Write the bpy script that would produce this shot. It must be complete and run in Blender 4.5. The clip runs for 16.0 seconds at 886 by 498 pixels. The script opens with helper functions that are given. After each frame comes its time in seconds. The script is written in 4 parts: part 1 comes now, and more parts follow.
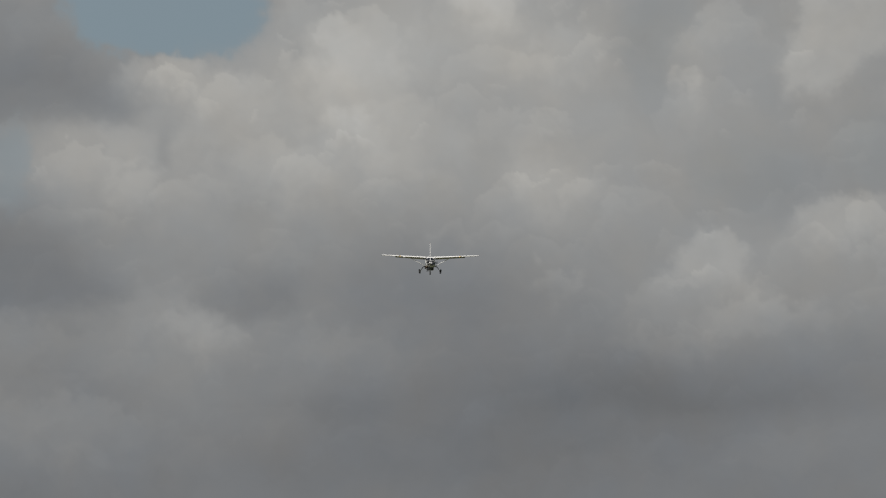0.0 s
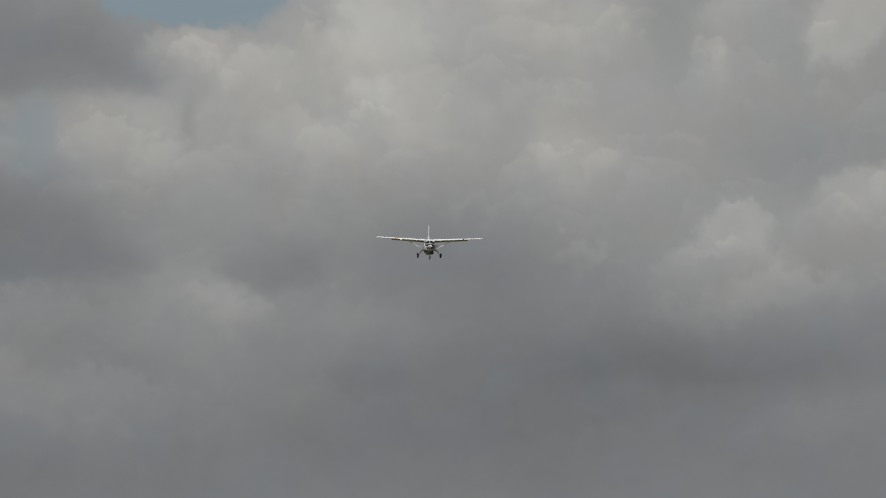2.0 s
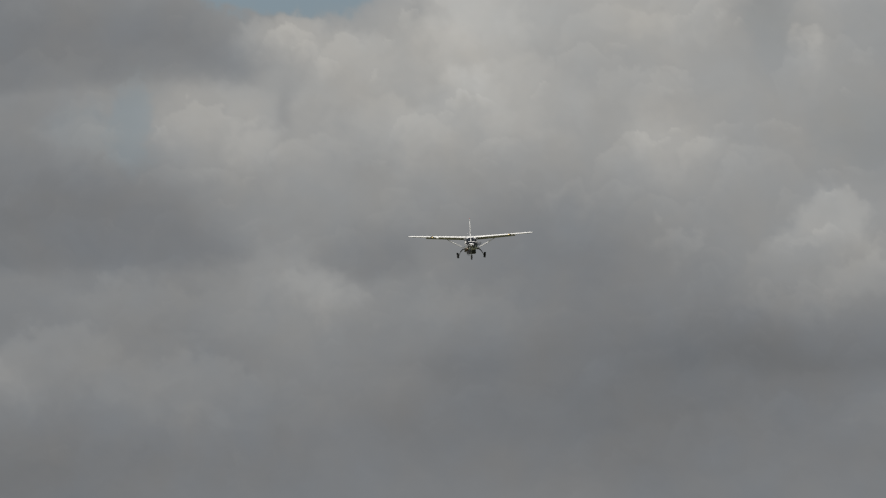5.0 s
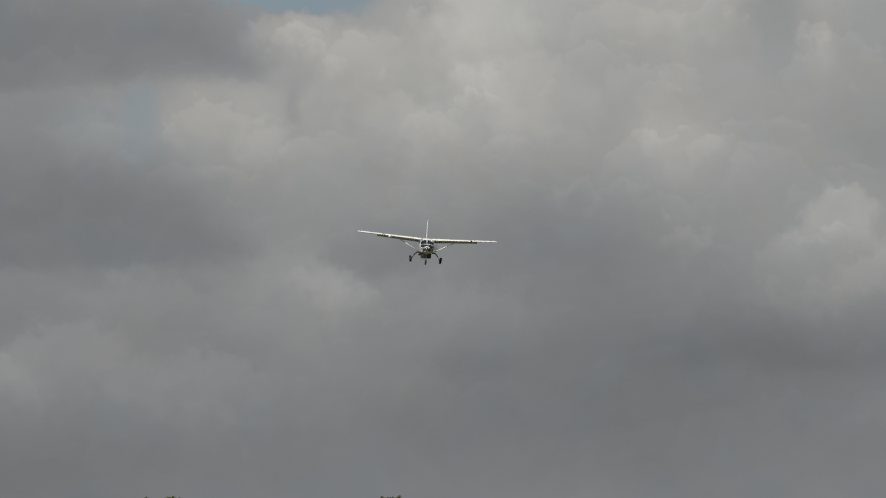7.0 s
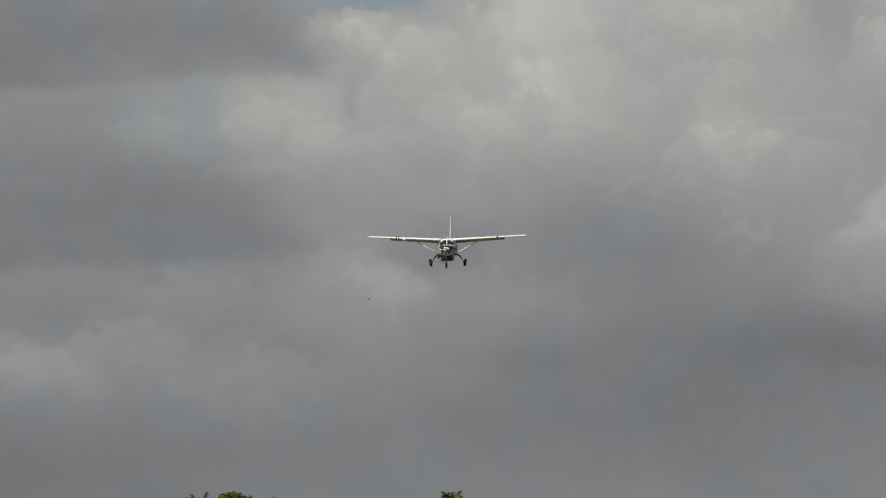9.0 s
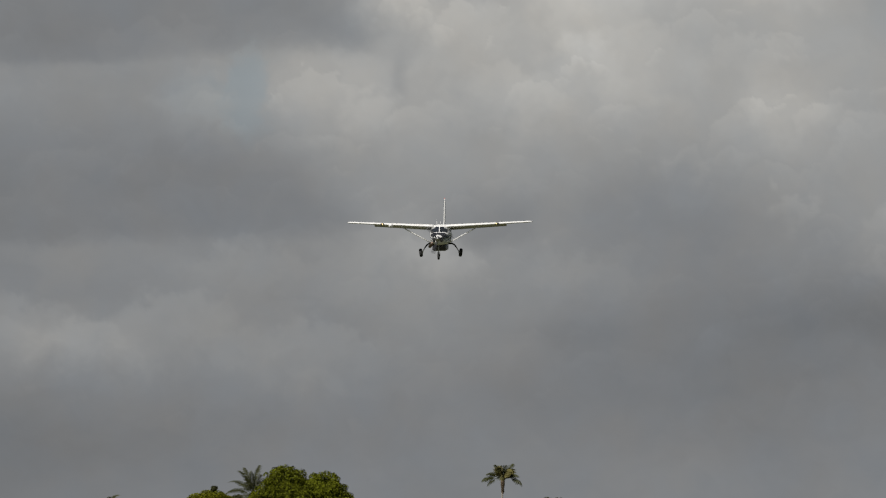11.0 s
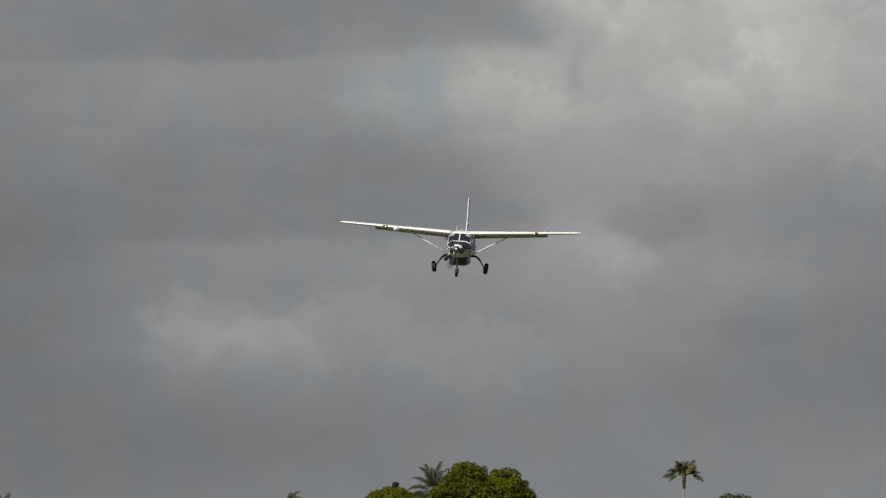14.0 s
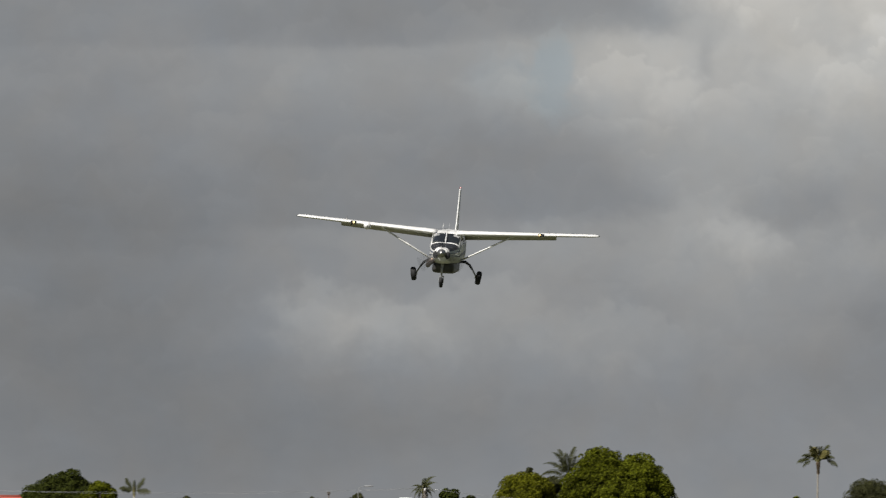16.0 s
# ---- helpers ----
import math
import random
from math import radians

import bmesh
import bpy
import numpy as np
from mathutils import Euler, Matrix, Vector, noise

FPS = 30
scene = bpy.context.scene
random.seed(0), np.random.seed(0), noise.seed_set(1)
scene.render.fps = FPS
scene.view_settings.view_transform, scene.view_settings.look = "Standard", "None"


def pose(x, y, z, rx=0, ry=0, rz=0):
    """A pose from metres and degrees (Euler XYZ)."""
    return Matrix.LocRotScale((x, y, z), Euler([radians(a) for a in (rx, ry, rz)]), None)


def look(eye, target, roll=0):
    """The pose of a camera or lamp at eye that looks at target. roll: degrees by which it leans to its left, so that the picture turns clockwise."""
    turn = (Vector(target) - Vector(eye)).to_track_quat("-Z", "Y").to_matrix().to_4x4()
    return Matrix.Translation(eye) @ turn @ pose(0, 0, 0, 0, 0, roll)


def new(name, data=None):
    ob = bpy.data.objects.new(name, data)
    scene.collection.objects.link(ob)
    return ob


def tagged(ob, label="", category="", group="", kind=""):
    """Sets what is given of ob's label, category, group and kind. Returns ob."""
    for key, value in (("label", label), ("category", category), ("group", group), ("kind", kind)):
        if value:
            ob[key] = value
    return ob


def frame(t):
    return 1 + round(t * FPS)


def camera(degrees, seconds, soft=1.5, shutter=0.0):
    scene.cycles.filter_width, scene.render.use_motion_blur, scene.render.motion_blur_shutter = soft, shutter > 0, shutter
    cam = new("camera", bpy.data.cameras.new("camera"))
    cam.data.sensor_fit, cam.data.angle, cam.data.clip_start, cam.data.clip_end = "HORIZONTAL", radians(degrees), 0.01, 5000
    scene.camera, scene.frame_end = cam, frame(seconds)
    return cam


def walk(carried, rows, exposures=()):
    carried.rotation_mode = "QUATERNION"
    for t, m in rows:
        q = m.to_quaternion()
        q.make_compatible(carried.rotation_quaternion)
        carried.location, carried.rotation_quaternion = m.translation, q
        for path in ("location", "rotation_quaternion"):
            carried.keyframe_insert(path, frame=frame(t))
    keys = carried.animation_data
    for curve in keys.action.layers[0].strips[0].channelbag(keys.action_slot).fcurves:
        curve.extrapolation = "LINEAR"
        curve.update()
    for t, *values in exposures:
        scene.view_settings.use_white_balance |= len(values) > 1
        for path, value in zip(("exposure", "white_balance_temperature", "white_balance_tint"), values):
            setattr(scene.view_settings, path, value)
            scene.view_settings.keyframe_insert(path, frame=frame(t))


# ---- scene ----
# ---- camera: a hand-held long lens that follows the landing airplane ----
cam = camera(9.25, 16.0, soft=1.2, shutter=0.25)
PATH = [
    (0, pose(0, 0, 1.7, 94.294, 0, -5.935)),
    (0.5, pose(0, 0, 1.7, 94.272, 0, -5.947)),
    (1, pose(0, 0, 1.7, 94.228, 0, -5.948)),
    (1.5, pose(0, 0, 1.7, 94.125, 0, -5.816)),
    (2, pose(0, 0, 1.7, 93.980, 0, -5.652)),
    (2.5, pose(0, 0, 1.7, 93.862, 0, -5.521)),
    (3, pose(0, 0, 1.7, 93.910, 0, -5.422)),
    (3.5, pose(0, 0, 1.7, 93.938, 0, -5.363)),
    (4, pose(0, 0, 1.7, 93.904, 0, -5.284)),
    (4.1, pose(0, 0, 1.7, 93.899, 0, -5.118)),
    (4.2, pose(0, 0, 1.7, 93.893, 0, -4.879)),
    (4.3, pose(0, 0, 1.7, 93.888, 0, -4.671)),
    (4.4, pose(0, 0, 1.7, 93.882, 0, -4.677)),
    (4.5, pose(0, 0, 1.7, 93.877, 0, -4.671)),
    (4.7, pose(0, 0, 1.7, 93.866, 0, -4.631)),
    (6.8, pose(0, 0, 1.7, 93.820, 0, -4.519)),
    (7, pose(0, 0, 1.7, 93.820, 0, -4.477)),
    (7.5, pose(0, 0, 1.7, 93.818, 0, -4.318)),
    (7.7, pose(0, 0, 1.7, 93.719, 0, -4.266)),
    (7.8, pose(0, 0, 1.7, 93.647, 0, -4.239)),
    (8, pose(0, 0, 1.7, 93.619, 0, -4.187)),
    (8.5, pose(0, 0, 1.7, 93.584, 0, -3.956)),
    (9, pose(0, 0, 1.7, 93.767, 0, -3.841)),
    (9.2, pose(0, 0, 1.7, 93.785, 0, -3.784)),
    (11.3, pose(0, 0, 1.7, 93.428, 0, -3.169)),
    (11.5, pose(0, 0, 1.7, 93.404, 0, -3.066)),
    (12, pose(0, 0, 1.7, 93.449, 0, -2.724)),
    (12.5, pose(0, 0, 1.7, 93.532, 0, -2.525)),
    (13, pose(0, 0, 1.7, 93.526, 0, -2.362)),
    (13.5, pose(0, 0, 1.7, 93.489, 0, -2.081)),
    (13.6, pose(0, 0, 1.7, 93.481, 0, -1.931)),
    (13.7, pose(0, 0, 1.7, 93.473, 0, -1.699)),
    (13.8, pose(0, 0, 1.7, 93.465, 0, -1.576)),
    (13.9, pose(0, 0, 1.7, 93.457, 0, -1.481)),
    (14, pose(0, 0, 1.7, 93.449, 0, -1.399)),
    (14.5, pose(0, 0, 1.7, 93.427, 0, -1.087)),
    (15, pose(0, 0, 1.7, 93.425, 0, -0.828)),
    (15.5, pose(0, 0, 1.7, 93.417, 0, -0.545)),
    (15.6, pose(0, 0, 1.7, 93.415, 0, -0.529)),
    (15.7, pose(0, 0, 1.7, 93.410, 0, -0.463)),
    (15.8, pose(0, 0, 1.7, 93.393, 0, -0.327)),
    (15.9, pose(0, 0, 1.7, 93.356, 0, -0.174)),
    (16, pose(0, 0, 1.7, 93.295, 0, -0.000)),
]
walk(cam, PATH, [(0.0, -0.01), (4.0, 0.04), (7.0, 0.06), (7.5, 0.05), (8.0, 0.02), (8.5, 0.1), (9.0, 0.12), (11.5, 0.15), (12.5, 0.2), (13.5, 0.19), (14.0, 0.18), (14.5, 0.22), (15.0, 0.34), (16.0, 0.38)])

# ---- light: high sun through broken cloud ----
SUN_ELEVATION, SUN_AZIMUTH = radians(50), radians(-147)
world = bpy.data.worlds.new("world")
scene.world = world
world.use_nodes = True
wt = world.node_tree
sky = wt.nodes.new("ShaderNodeTexSky")
sky.sky_type, sky.sun_disc = "NISHITA", False
sky.sun_elevation, sky.sun_rotation = SUN_ELEVATION, SUN_AZIMUTH
sky.air_density, sky.dust_density = 1.0, 1.0
wt.nodes["Background"].inputs["Strength"].default_value = 0.017
wt.links.new(sky.outputs[0], wt.nodes["Background"].inputs["Color"])
sun = new("sun", bpy.data.lights.new("sun", "SUN"))
sun.data.energy, sun.data.angle, sun.data.color = 4.1, radians(2), (1.0, 0.97, 0.93)
SUN_WAY = Vector((math.sin(SUN_AZIMUTH) * math.cos(SUN_ELEVATION), math.cos(SUN_AZIMUTH) * math.cos(SUN_ELEVATION), math.sin(SUN_ELEVATION)))
sun.matrix_world = look(SUN_WAY * 50, (0, 0, 0))


# ---- materials ----
def material(name, colour, rough=0.5, metal=0.0, vary=0.15, size=1.0, bump=0.0, dirt=None, dirt_amount=0.0, island=0.0, random_object=0.0,
             transmission=0.0, coat=0.0, subsurface=0.0, shine=0.5):
    """A painted, grown or worn surface: base colour, grain at two scales, patches of dirt, fine relief."""
    m = bpy.data.materials.new(name)
    m.use_nodes = True
    t = m.node_tree
    n, link = t.nodes, t.links.new
    b = n["Principled BSDF"]
    b.inputs["Roughness"].default_value, b.inputs["Metallic"].default_value = rough, metal
    b.inputs["Transmission Weight"].default_value, b.inputs["Coat Weight"].default_value = transmission, coat
    b.inputs["Specular IOR Level"].default_value = shine
    co = n.new("ShaderNodeTexCoord")
    fine, broad = n.new("ShaderNodeTexNoise"), n.new("ShaderNodeTexNoise")
    for node, s, d in ((fine, 9.0 / size, 5.0), (broad, 1.3 / size, 3.0)):
        node.inputs["Scale"].default_value, node.inputs["Detail"].default_value = s, d
        link(co.outputs["Object"], node.inputs["Vector"])
    mixed = n.new("ShaderNodeMath")
    mixed.operation = "ADD"
    link(fine.outputs[0], mixed.inputs[0])
    link(broad.outputs[0], mixed.inputs[1])
    value = mixed.outputs[0]
    for amount, node, output in ((island, "ShaderNodeNewGeometry", "Random Per Island"), (random_object, "ShaderNodeObjectInfo", "Random")):
        if amount:
            src, mul, add = n.new(node), n.new("ShaderNodeMath"), n.new("ShaderNodeMath")
            mul.operation, mul.inputs[1].default_value = "MULTIPLY_ADD", amount
            mul.inputs[2].default_value = -amount / 2
            link(src.outputs[output], mul.inputs[0])
            link(mul.outputs[0], add.inputs[0])
            link(value, add.inputs[1])
            value = add.outputs[0]
    ramp = n.new("ShaderNodeMapRange")
    ramp.inputs["From Min"].default_value, ramp.inputs["From Max"].default_value = 0.6, 1.4
    ramp.inputs["To Min"].default_value, ramp.inputs["To Max"].default_value = 1 - vary, 1 + vary
    ramp.clamp = False
    link(value, ramp.inputs["Value"])
    tone = n.new("ShaderNodeVectorMath")
    tone.operation = "SCALE"
    tone.inputs[0].default_value = colour
    link(ramp.outputs[0], tone.inputs["Scale"])
    out = tone.outputs[0]
    if dirt:
        spots, mask, mix = n.new("ShaderNodeTexNoise"), n.new("ShaderNodeMapRange"), n.new("ShaderNodeMix")
        spots.inputs["Scale"].default_value, spots.inputs["Detail"].default_value = 2.2 / size, 6.0
        link(co.outputs["Object"], spots.inputs["Vector"])
        mask.inputs["From Min"].default_value, mask.inputs["From Max"].default_value = 0.5, 0.72
        mask.inputs["To Max"].default_value = dirt_amount
        link(spots.outputs[0], mask.inputs["Value"])
        mix.data_type = "RGBA"
        link(mask.outputs[0], mix.inputs[0])
        link(out, mix.inputs[6])
        mix.inputs[7].default_value = (*dirt, 1)
        out = mix.outputs[2]
    link(out, b.inputs["Base Color"])
    if subsurface:
        leafy, through_leaf = n.new("ShaderNodeMixShader"), n.new("ShaderNodeBsdfTranslucent")
        leafy.inputs[0].default_value = subsurface
        link(out, through_leaf.inputs["Color"])
        link(b.outputs[0], leafy.inputs[1])
        link(through_leaf.outputs[0], leafy.inputs[2])
        link(leafy.outputs[0], n["Material Output"].inputs["Surface"])
    if bump:
        relief = n.new("ShaderNodeBump")
        relief.inputs["Strength"].default_value, relief.inputs["Distance"].default_value = bump, 0.02 * size
        link(fine.outputs[0], relief.inputs["Height"])
        link(relief.outputs[0], b.inputs["Normal"])
    return m


def glowing(name, colour, strength):
    m = bpy.data.materials.new(name)
    m.use_nodes = True
    b = m.node_tree.nodes["Principled BSDF"]
    b.inputs["Base Color"].default_value = (*colour, 1)
    b.inputs["Emission Color"].default_value = (*colour, 1)
    b.inputs["Emission Strength"].default_value = strength
    return m


WHITE = material("white_paint", (0.83, 0.82, 0.79), 0.4, vary=0.06, size=0.8, bump=0.05, dirt=(0.46, 0.43, 0.38), dirt_amount=0.35, coat=0.12)
DARK_PAINT = material("matt_black_paint", (0.025, 0.026, 0.03), 0.55, vary=0.2, size=0.6)
STRIPE = material("blue_grey_paint", (0.09, 0.10, 0.15), 0.35, vary=0.1, size=0.6)
POD_GREY = material("charcoal_paint", (0.055, 0.055, 0.057), 0.35, vary=0.2, size=0.5, dirt=(0.11, 0.09, 0.07), dirt_amount=0.5)
GLASS = material("tinted_glass", (0.03, 0.034, 0.038), 0.06, vary=0.1, transmission=0.25, coat=0.5)
RUBBER = material("rubber", (0.018, 0.018, 0.018), 0.8, vary=0.25, size=0.2, bump=0.3)
STEEL = material("brushed_steel", (0.5, 0.49, 0.47), 0.42, 0.95, vary=0.1, size=0.2)
SILVER = material("silver_paint", (0.42, 0.42, 0.42), 0.4, 0.3, vary=0.1, size=0.3)
BURNT = material("heat_stained_steel", (0.17, 0.125, 0.095), 0.45, 0.8, vary=0.35, size=0.2)
FLAP = material("worn_white_paint", (0.5, 0.48, 0.42), 0.45, vary=0.1, size=0.6, dirt=(0.25, 0.22, 0.17), dirt_amount=0.6)
LAMP = glowing("landing_lamp", (1.0, 0.7, 0.3), 1.7)
# even grey for the reflection painted on the windscreen panes
REFLECTION_GREY = material("reflection_grey", (0.34, 0.34, 0.33), 0.5, vary=0.1, size=0.3)
BEACON = material("red_lens", (0.5, 0.06, 0.04), 0.2, vary=0.1, transmission=0.2)
LEAF = material("mango_leaf", (0.086, 0.096, 0.006), 0.6, shine=0.06, vary=0.7, size=3.0, island=0.9, subsurface=0.1)
LEAF_YELLOW = material("young_mango_leaf", (0.098, 0.1, 0.006), 0.6, shine=0.06, vary=0.7, size=3.0, island=0.9, subsurface=0.1)
# about half as bright as mango_leaf, one tone for whole crowns
LEAF_SHADY = material("dark_mango_leaf", (0.04, 0.048, 0.008), 0.6, shine=0.06, vary=0.65, size=3.0, island=0.9, subsurface=0.1)
LEAF_DARK = material("dull_leaf", (0.066, 0.068, 0.026), 0.6, shine=0.2, vary=0.4, size=3.0, island=0.5, subsurface=0.25)
PALM_LEAF = material("palm_leaflet", (0.06, 0.064, 0.024), 0.5, shine=0.25, vary=0.35, size=2.0, island=0.4, random_object=0.4, subsurface=0.25)
PALM_DRY = material("straw_palm_leaflet", (0.17, 0.15, 0.05), 0.5, vary=0.3, size=2.0, island=0.4, random_object=0.3, subsurface=0.25)
BARK = material("bark", (0.14, 0.11, 0.08), 0.85, vary=0.35, size=0.6, bump=0.6)
SHEATH = material("dead_frond_base", (0.1, 0.07, 0.04), 0.9, vary=0.4, size=0.5, bump=0.6)
PALM_BARK = material("palm_bark", (0.3, 0.27, 0.23), 0.85, vary=0.3, size=0.5, bump=0.5)
GRASS = material("grass", (0.06, 0.066, 0.026), 0.8, vary=0.4, size=30.0, bump=0.2, dirt=(0.09, 0.075, 0.045), dirt_amount=0.5)
ROOF_RED = material("red_sheet_roof", (0.42, 0.1, 0.07), 0.5, vary=0.15, size=1.0, dirt=(0.2, 0.09, 0.07), dirt_amount=0.4)
ROOF_WHITE = material("white_sheet_roof", (0.74, 0.74, 0.73), 0.45, vary=0.08, size=1.0, dirt=(0.45, 0.42, 0.38), dirt_amount=0.35)
PLASTER = material("plaster", (0.62, 0.58, 0.5), 0.8, vary=0.1, size=1.0, dirt=(0.35, 0.3, 0.25), dirt_amount=0.4)
WOOD = material("weathered_wood", (0.1, 0.085, 0.07), 0.8, vary=0.3, size=0.5, bump=0.4)
WIRE = material("bare_wire", (0.3, 0.3, 0.3), 0.4, 0.3, vary=0.05)
PLUMAGE = material("dark_plumage", (0.03, 0.028, 0.026), 0.7, vary=0.2, size=0.05)
MEMBRANE = material("smoky_wing", (0.12, 0.11, 0.1), 0.4, vary=0.2, size=0.02, transmission=0.5)
LAMP_GREY = material("lamp_housing", (0.27, 0.27, 0.27), 0.4, vary=0.05)


# ---- mesh helpers ----
def mesh_of(name, verts, faces, mat, smooth=False):
    me = bpy.data.meshes.new(name)
    me.from_pydata([tuple(v) for v in verts], [], [tuple(f) for f in faces])
    me.materials.append(mat)
    if smooth:
        me.polygons.foreach_set("use_smooth", [True] * len(me.polygons))
    me.update()
    return me


def part(name, data, parent=None, label="", m=None):
    """Links a mesh as one object under a thing or a part."""
    ob = new(name, data)
    if parent:
        ob.parent = parent
    if m is not None:
        ob.matrix_basis = m
    return tagged(ob, label)


def tube(name, points, radii, mat, sides=10, squash=1.0):
    """A closed tube along points, with a radius at each; squash flattens it fore and aft."""
    pts = [Vector(p) for p in points]
    verts, faces = [], []
    for i, p in enumerate(pts):
        way = (pts[min(i + 1, len(pts) - 1)] - pts[max(i - 1, 0)]).normalized()
        side = way.cross(Vector((0, 1, 0)))
        side = side.normalized() if side.length > 0.05 else Vector((1, 0, 0))
        up = side.cross(way).normalized()
        for k in range(sides):
            a = 2 * math.pi * k / sides
            verts.append(p + radii[i] * (side * math.cos(a) + up * math.sin(a) * squash))
    for i in range(len(pts) - 1):
        for k in range(sides):
            j = (k + 1) % sides
            faces.append((i * sides + k, i * sides + j, (i + 1) * sides + j, (i + 1) * sides + k))
    faces.append(tuple(range(sides))[::-1])
    faces.append(tuple((len(pts) - 1) * sides + k for k in range(sides)))
    return mesh_of(name, verts, faces, mat, True)


def lathe(name, profile, mat, axis="y", sides=28):
    """Turns (along, radius) pairs round an axis."""
    verts, faces = [], []
    for a, r in profile:
        for k in range(sides):
            c, s = r * math.cos(2 * math.pi * k / sides), r * math.sin(2 * math.pi * k / sides)
            verts.append({"x": (a, c, s), "y": (c, a, s), "z": (c, s, a)}[axis])
    for i in range(len(profile) - 1):
        for k in range(sides):
            j = (k + 1) % sides
            faces.append((i * sides + k, i * sides + j, (i + 1) * sides + j, (i + 1) * sides + k))
    faces.append(tuple(range(sides)))
    faces.append(tuple((len(profile) - 1) * sides + k for k in range(sides)))
    return mesh_of(name, verts, faces, mat, True)


def box(name, lo, hi, mat, bevel=0.02):
    bm = bmesh.new()
    bmesh.ops.create_cube(bm, size=1)
    for v in bm.verts:
        v.co = Vector([lo[i] + (v.co[i] + 0.5) * (hi[i] - lo[i]) for i in range(3)])
    if bevel:
        bmesh.ops.bevel(bm, geom=bm.edges[:], offset=bevel, segments=2, affect="EDGES")
    me = bpy.data.meshes.new(name)
    bm.to_mesh(me)
    bm.free()
    me.materials.append(mat)
    return me


# ---- sky: one sheet of broken cumulus far behind all else ----
def gradient_noise(u, v, size, seed):
    """Smooth noise from -1 to 1."""
    turn = np.random.default_rng(seed).uniform(0, 2 * math.pi, (128, 128))
    x, y = u / size + 60.37, v / size + 30.71
    i, j = np.floor(x).astype(int), np.floor(y).astype(int)
    a, b = x - i, y - j
    fa, fb = a * a * a * (a * (a * 6 - 15) + 10), b * b * b * (b * (b * 6 - 15) + 10)

    def corner(di, dj):
        t = turn[(j + dj) % 128, (i + di) % 128]
        return np.cos(t) * (a - di) + np.sin(t) * (b - dj)

    top = corner(0, 0) * (1 - fa) + corner(1, 0) * fa
    low = corner(0, 1) * (1 - fa) + corner(1, 1) * fa
    return (top * (1 - fb) + low * fb) * 1.5


def fractal(u, v, size, seed, octaves=5, gain=0.5):
    total, weight, norm = 0, 1.0, 0.0
    for k in range(octaves):
        c, s = math.cos(0.9 * k + 0.4), math.sin(0.9 * k + 0.4)
        total = total + weight * gradient_noise(u * c - v * s, u * s + v * c, size / 2.03 ** k, seed + k)
        norm, weight = norm + weight, weight * gain
    return total / norm


# Cloud places as angles, in units of 1/9691 radian, to the right and downwards across the sky:
# middle, half width, half height, brightness.
BASE_LIGHT = 133
BROAD_LIGHT = [
    (620, 150, 430, 230, 17), (1250, 120, 430, 260, 14), (850, 20, 170, 100, 12), (-330, 735, 200, 70, 9),
    (40, 770, 300, 110, 8), (340, 620, 150, 100, 6), (1400, 470, 260, 120, 10), (960, 330, 200, 120, 6),
    (150, 290, 170, 90, 10), (250, 470, 240, 170, 6), (560, 900, 400, 160, 1), (1450, 780, 200, 70, 6), (-20, 310, 130, 60, 7),
]
BROAD_SHADE = [
    (760, 520, 240, 90, -8), (740, 410, 170, 90, -4), (1080, 690, 420, 110, -11), (-950, 460, 480, 420, -15), (1150, 80, 60, 110, -8),
    (1370, 310, 120, 70, -6), (200, 870, 320, 70, 1), (780, 830, 400, 90, -6), (293, 265, 13, 42, -9),
    (532, 92, 14, 22, -10), (-700, 960, 420, 180, -8), (-120, 405, 260, 90, -4), (-160, 910, 460, 150, -6), (120, 600, 220, 190, -5), (432, 960, 260, 120, -1), (150, 430, 200, 130, -1), (-770, 650, 260, 200, -5), (350, 690, 260, 110, 2), (110, 720, 190, 140, -3),
]
FLAT_BASES = [
    (-760, 600, 320, 120, -6), (560, 735, 160, 60, -4), (1180, 720, 300, 70, -5),
]
HEAPS = [
    (405, 205, 90, 92, 9), (645, 125, 86, 95, 8), (620, 330, 150, 120, 8), (1000, 100, 85, 70, 8), (1225, 145, 30, 27, 11), (1290, 60, 75, 60, 6),
    (970, 505, 45, 36, 8), (800, 412, 40, 22, 4), (352, 595, 60, 55, 8),
]
LOW_HEAPS = [
    (-385, 720, 115, 60, 7), (-270, 745, 100, 52, 7), (-130, 715, 130, 64, 9), (40, 640, 150, 80, 6), (260, 600, 120, 80, 5), 
    (480, 300, 90, 60, 8), (720, 250, 110, 80, 8), (120, 770, 140, 60, 7), (1340, 560, 120, 46, 9), (230, 330, 60, 50, 9), (1180, 610, 90, 30, 5),
    (-70, 330, 70, 60, 6), (610, 620, 110, 50, 5),
]
GAPS = [(285, 14, 172, 92, 1.0), (24, 290, 46, 80, 0.42), (-40, 300, 80, 46, 0.25), (1570, 260, 110, 60, 0.12), (1160, 50, 50, 110, 0.1), (1330, 300, 90, 60, 0.08)]

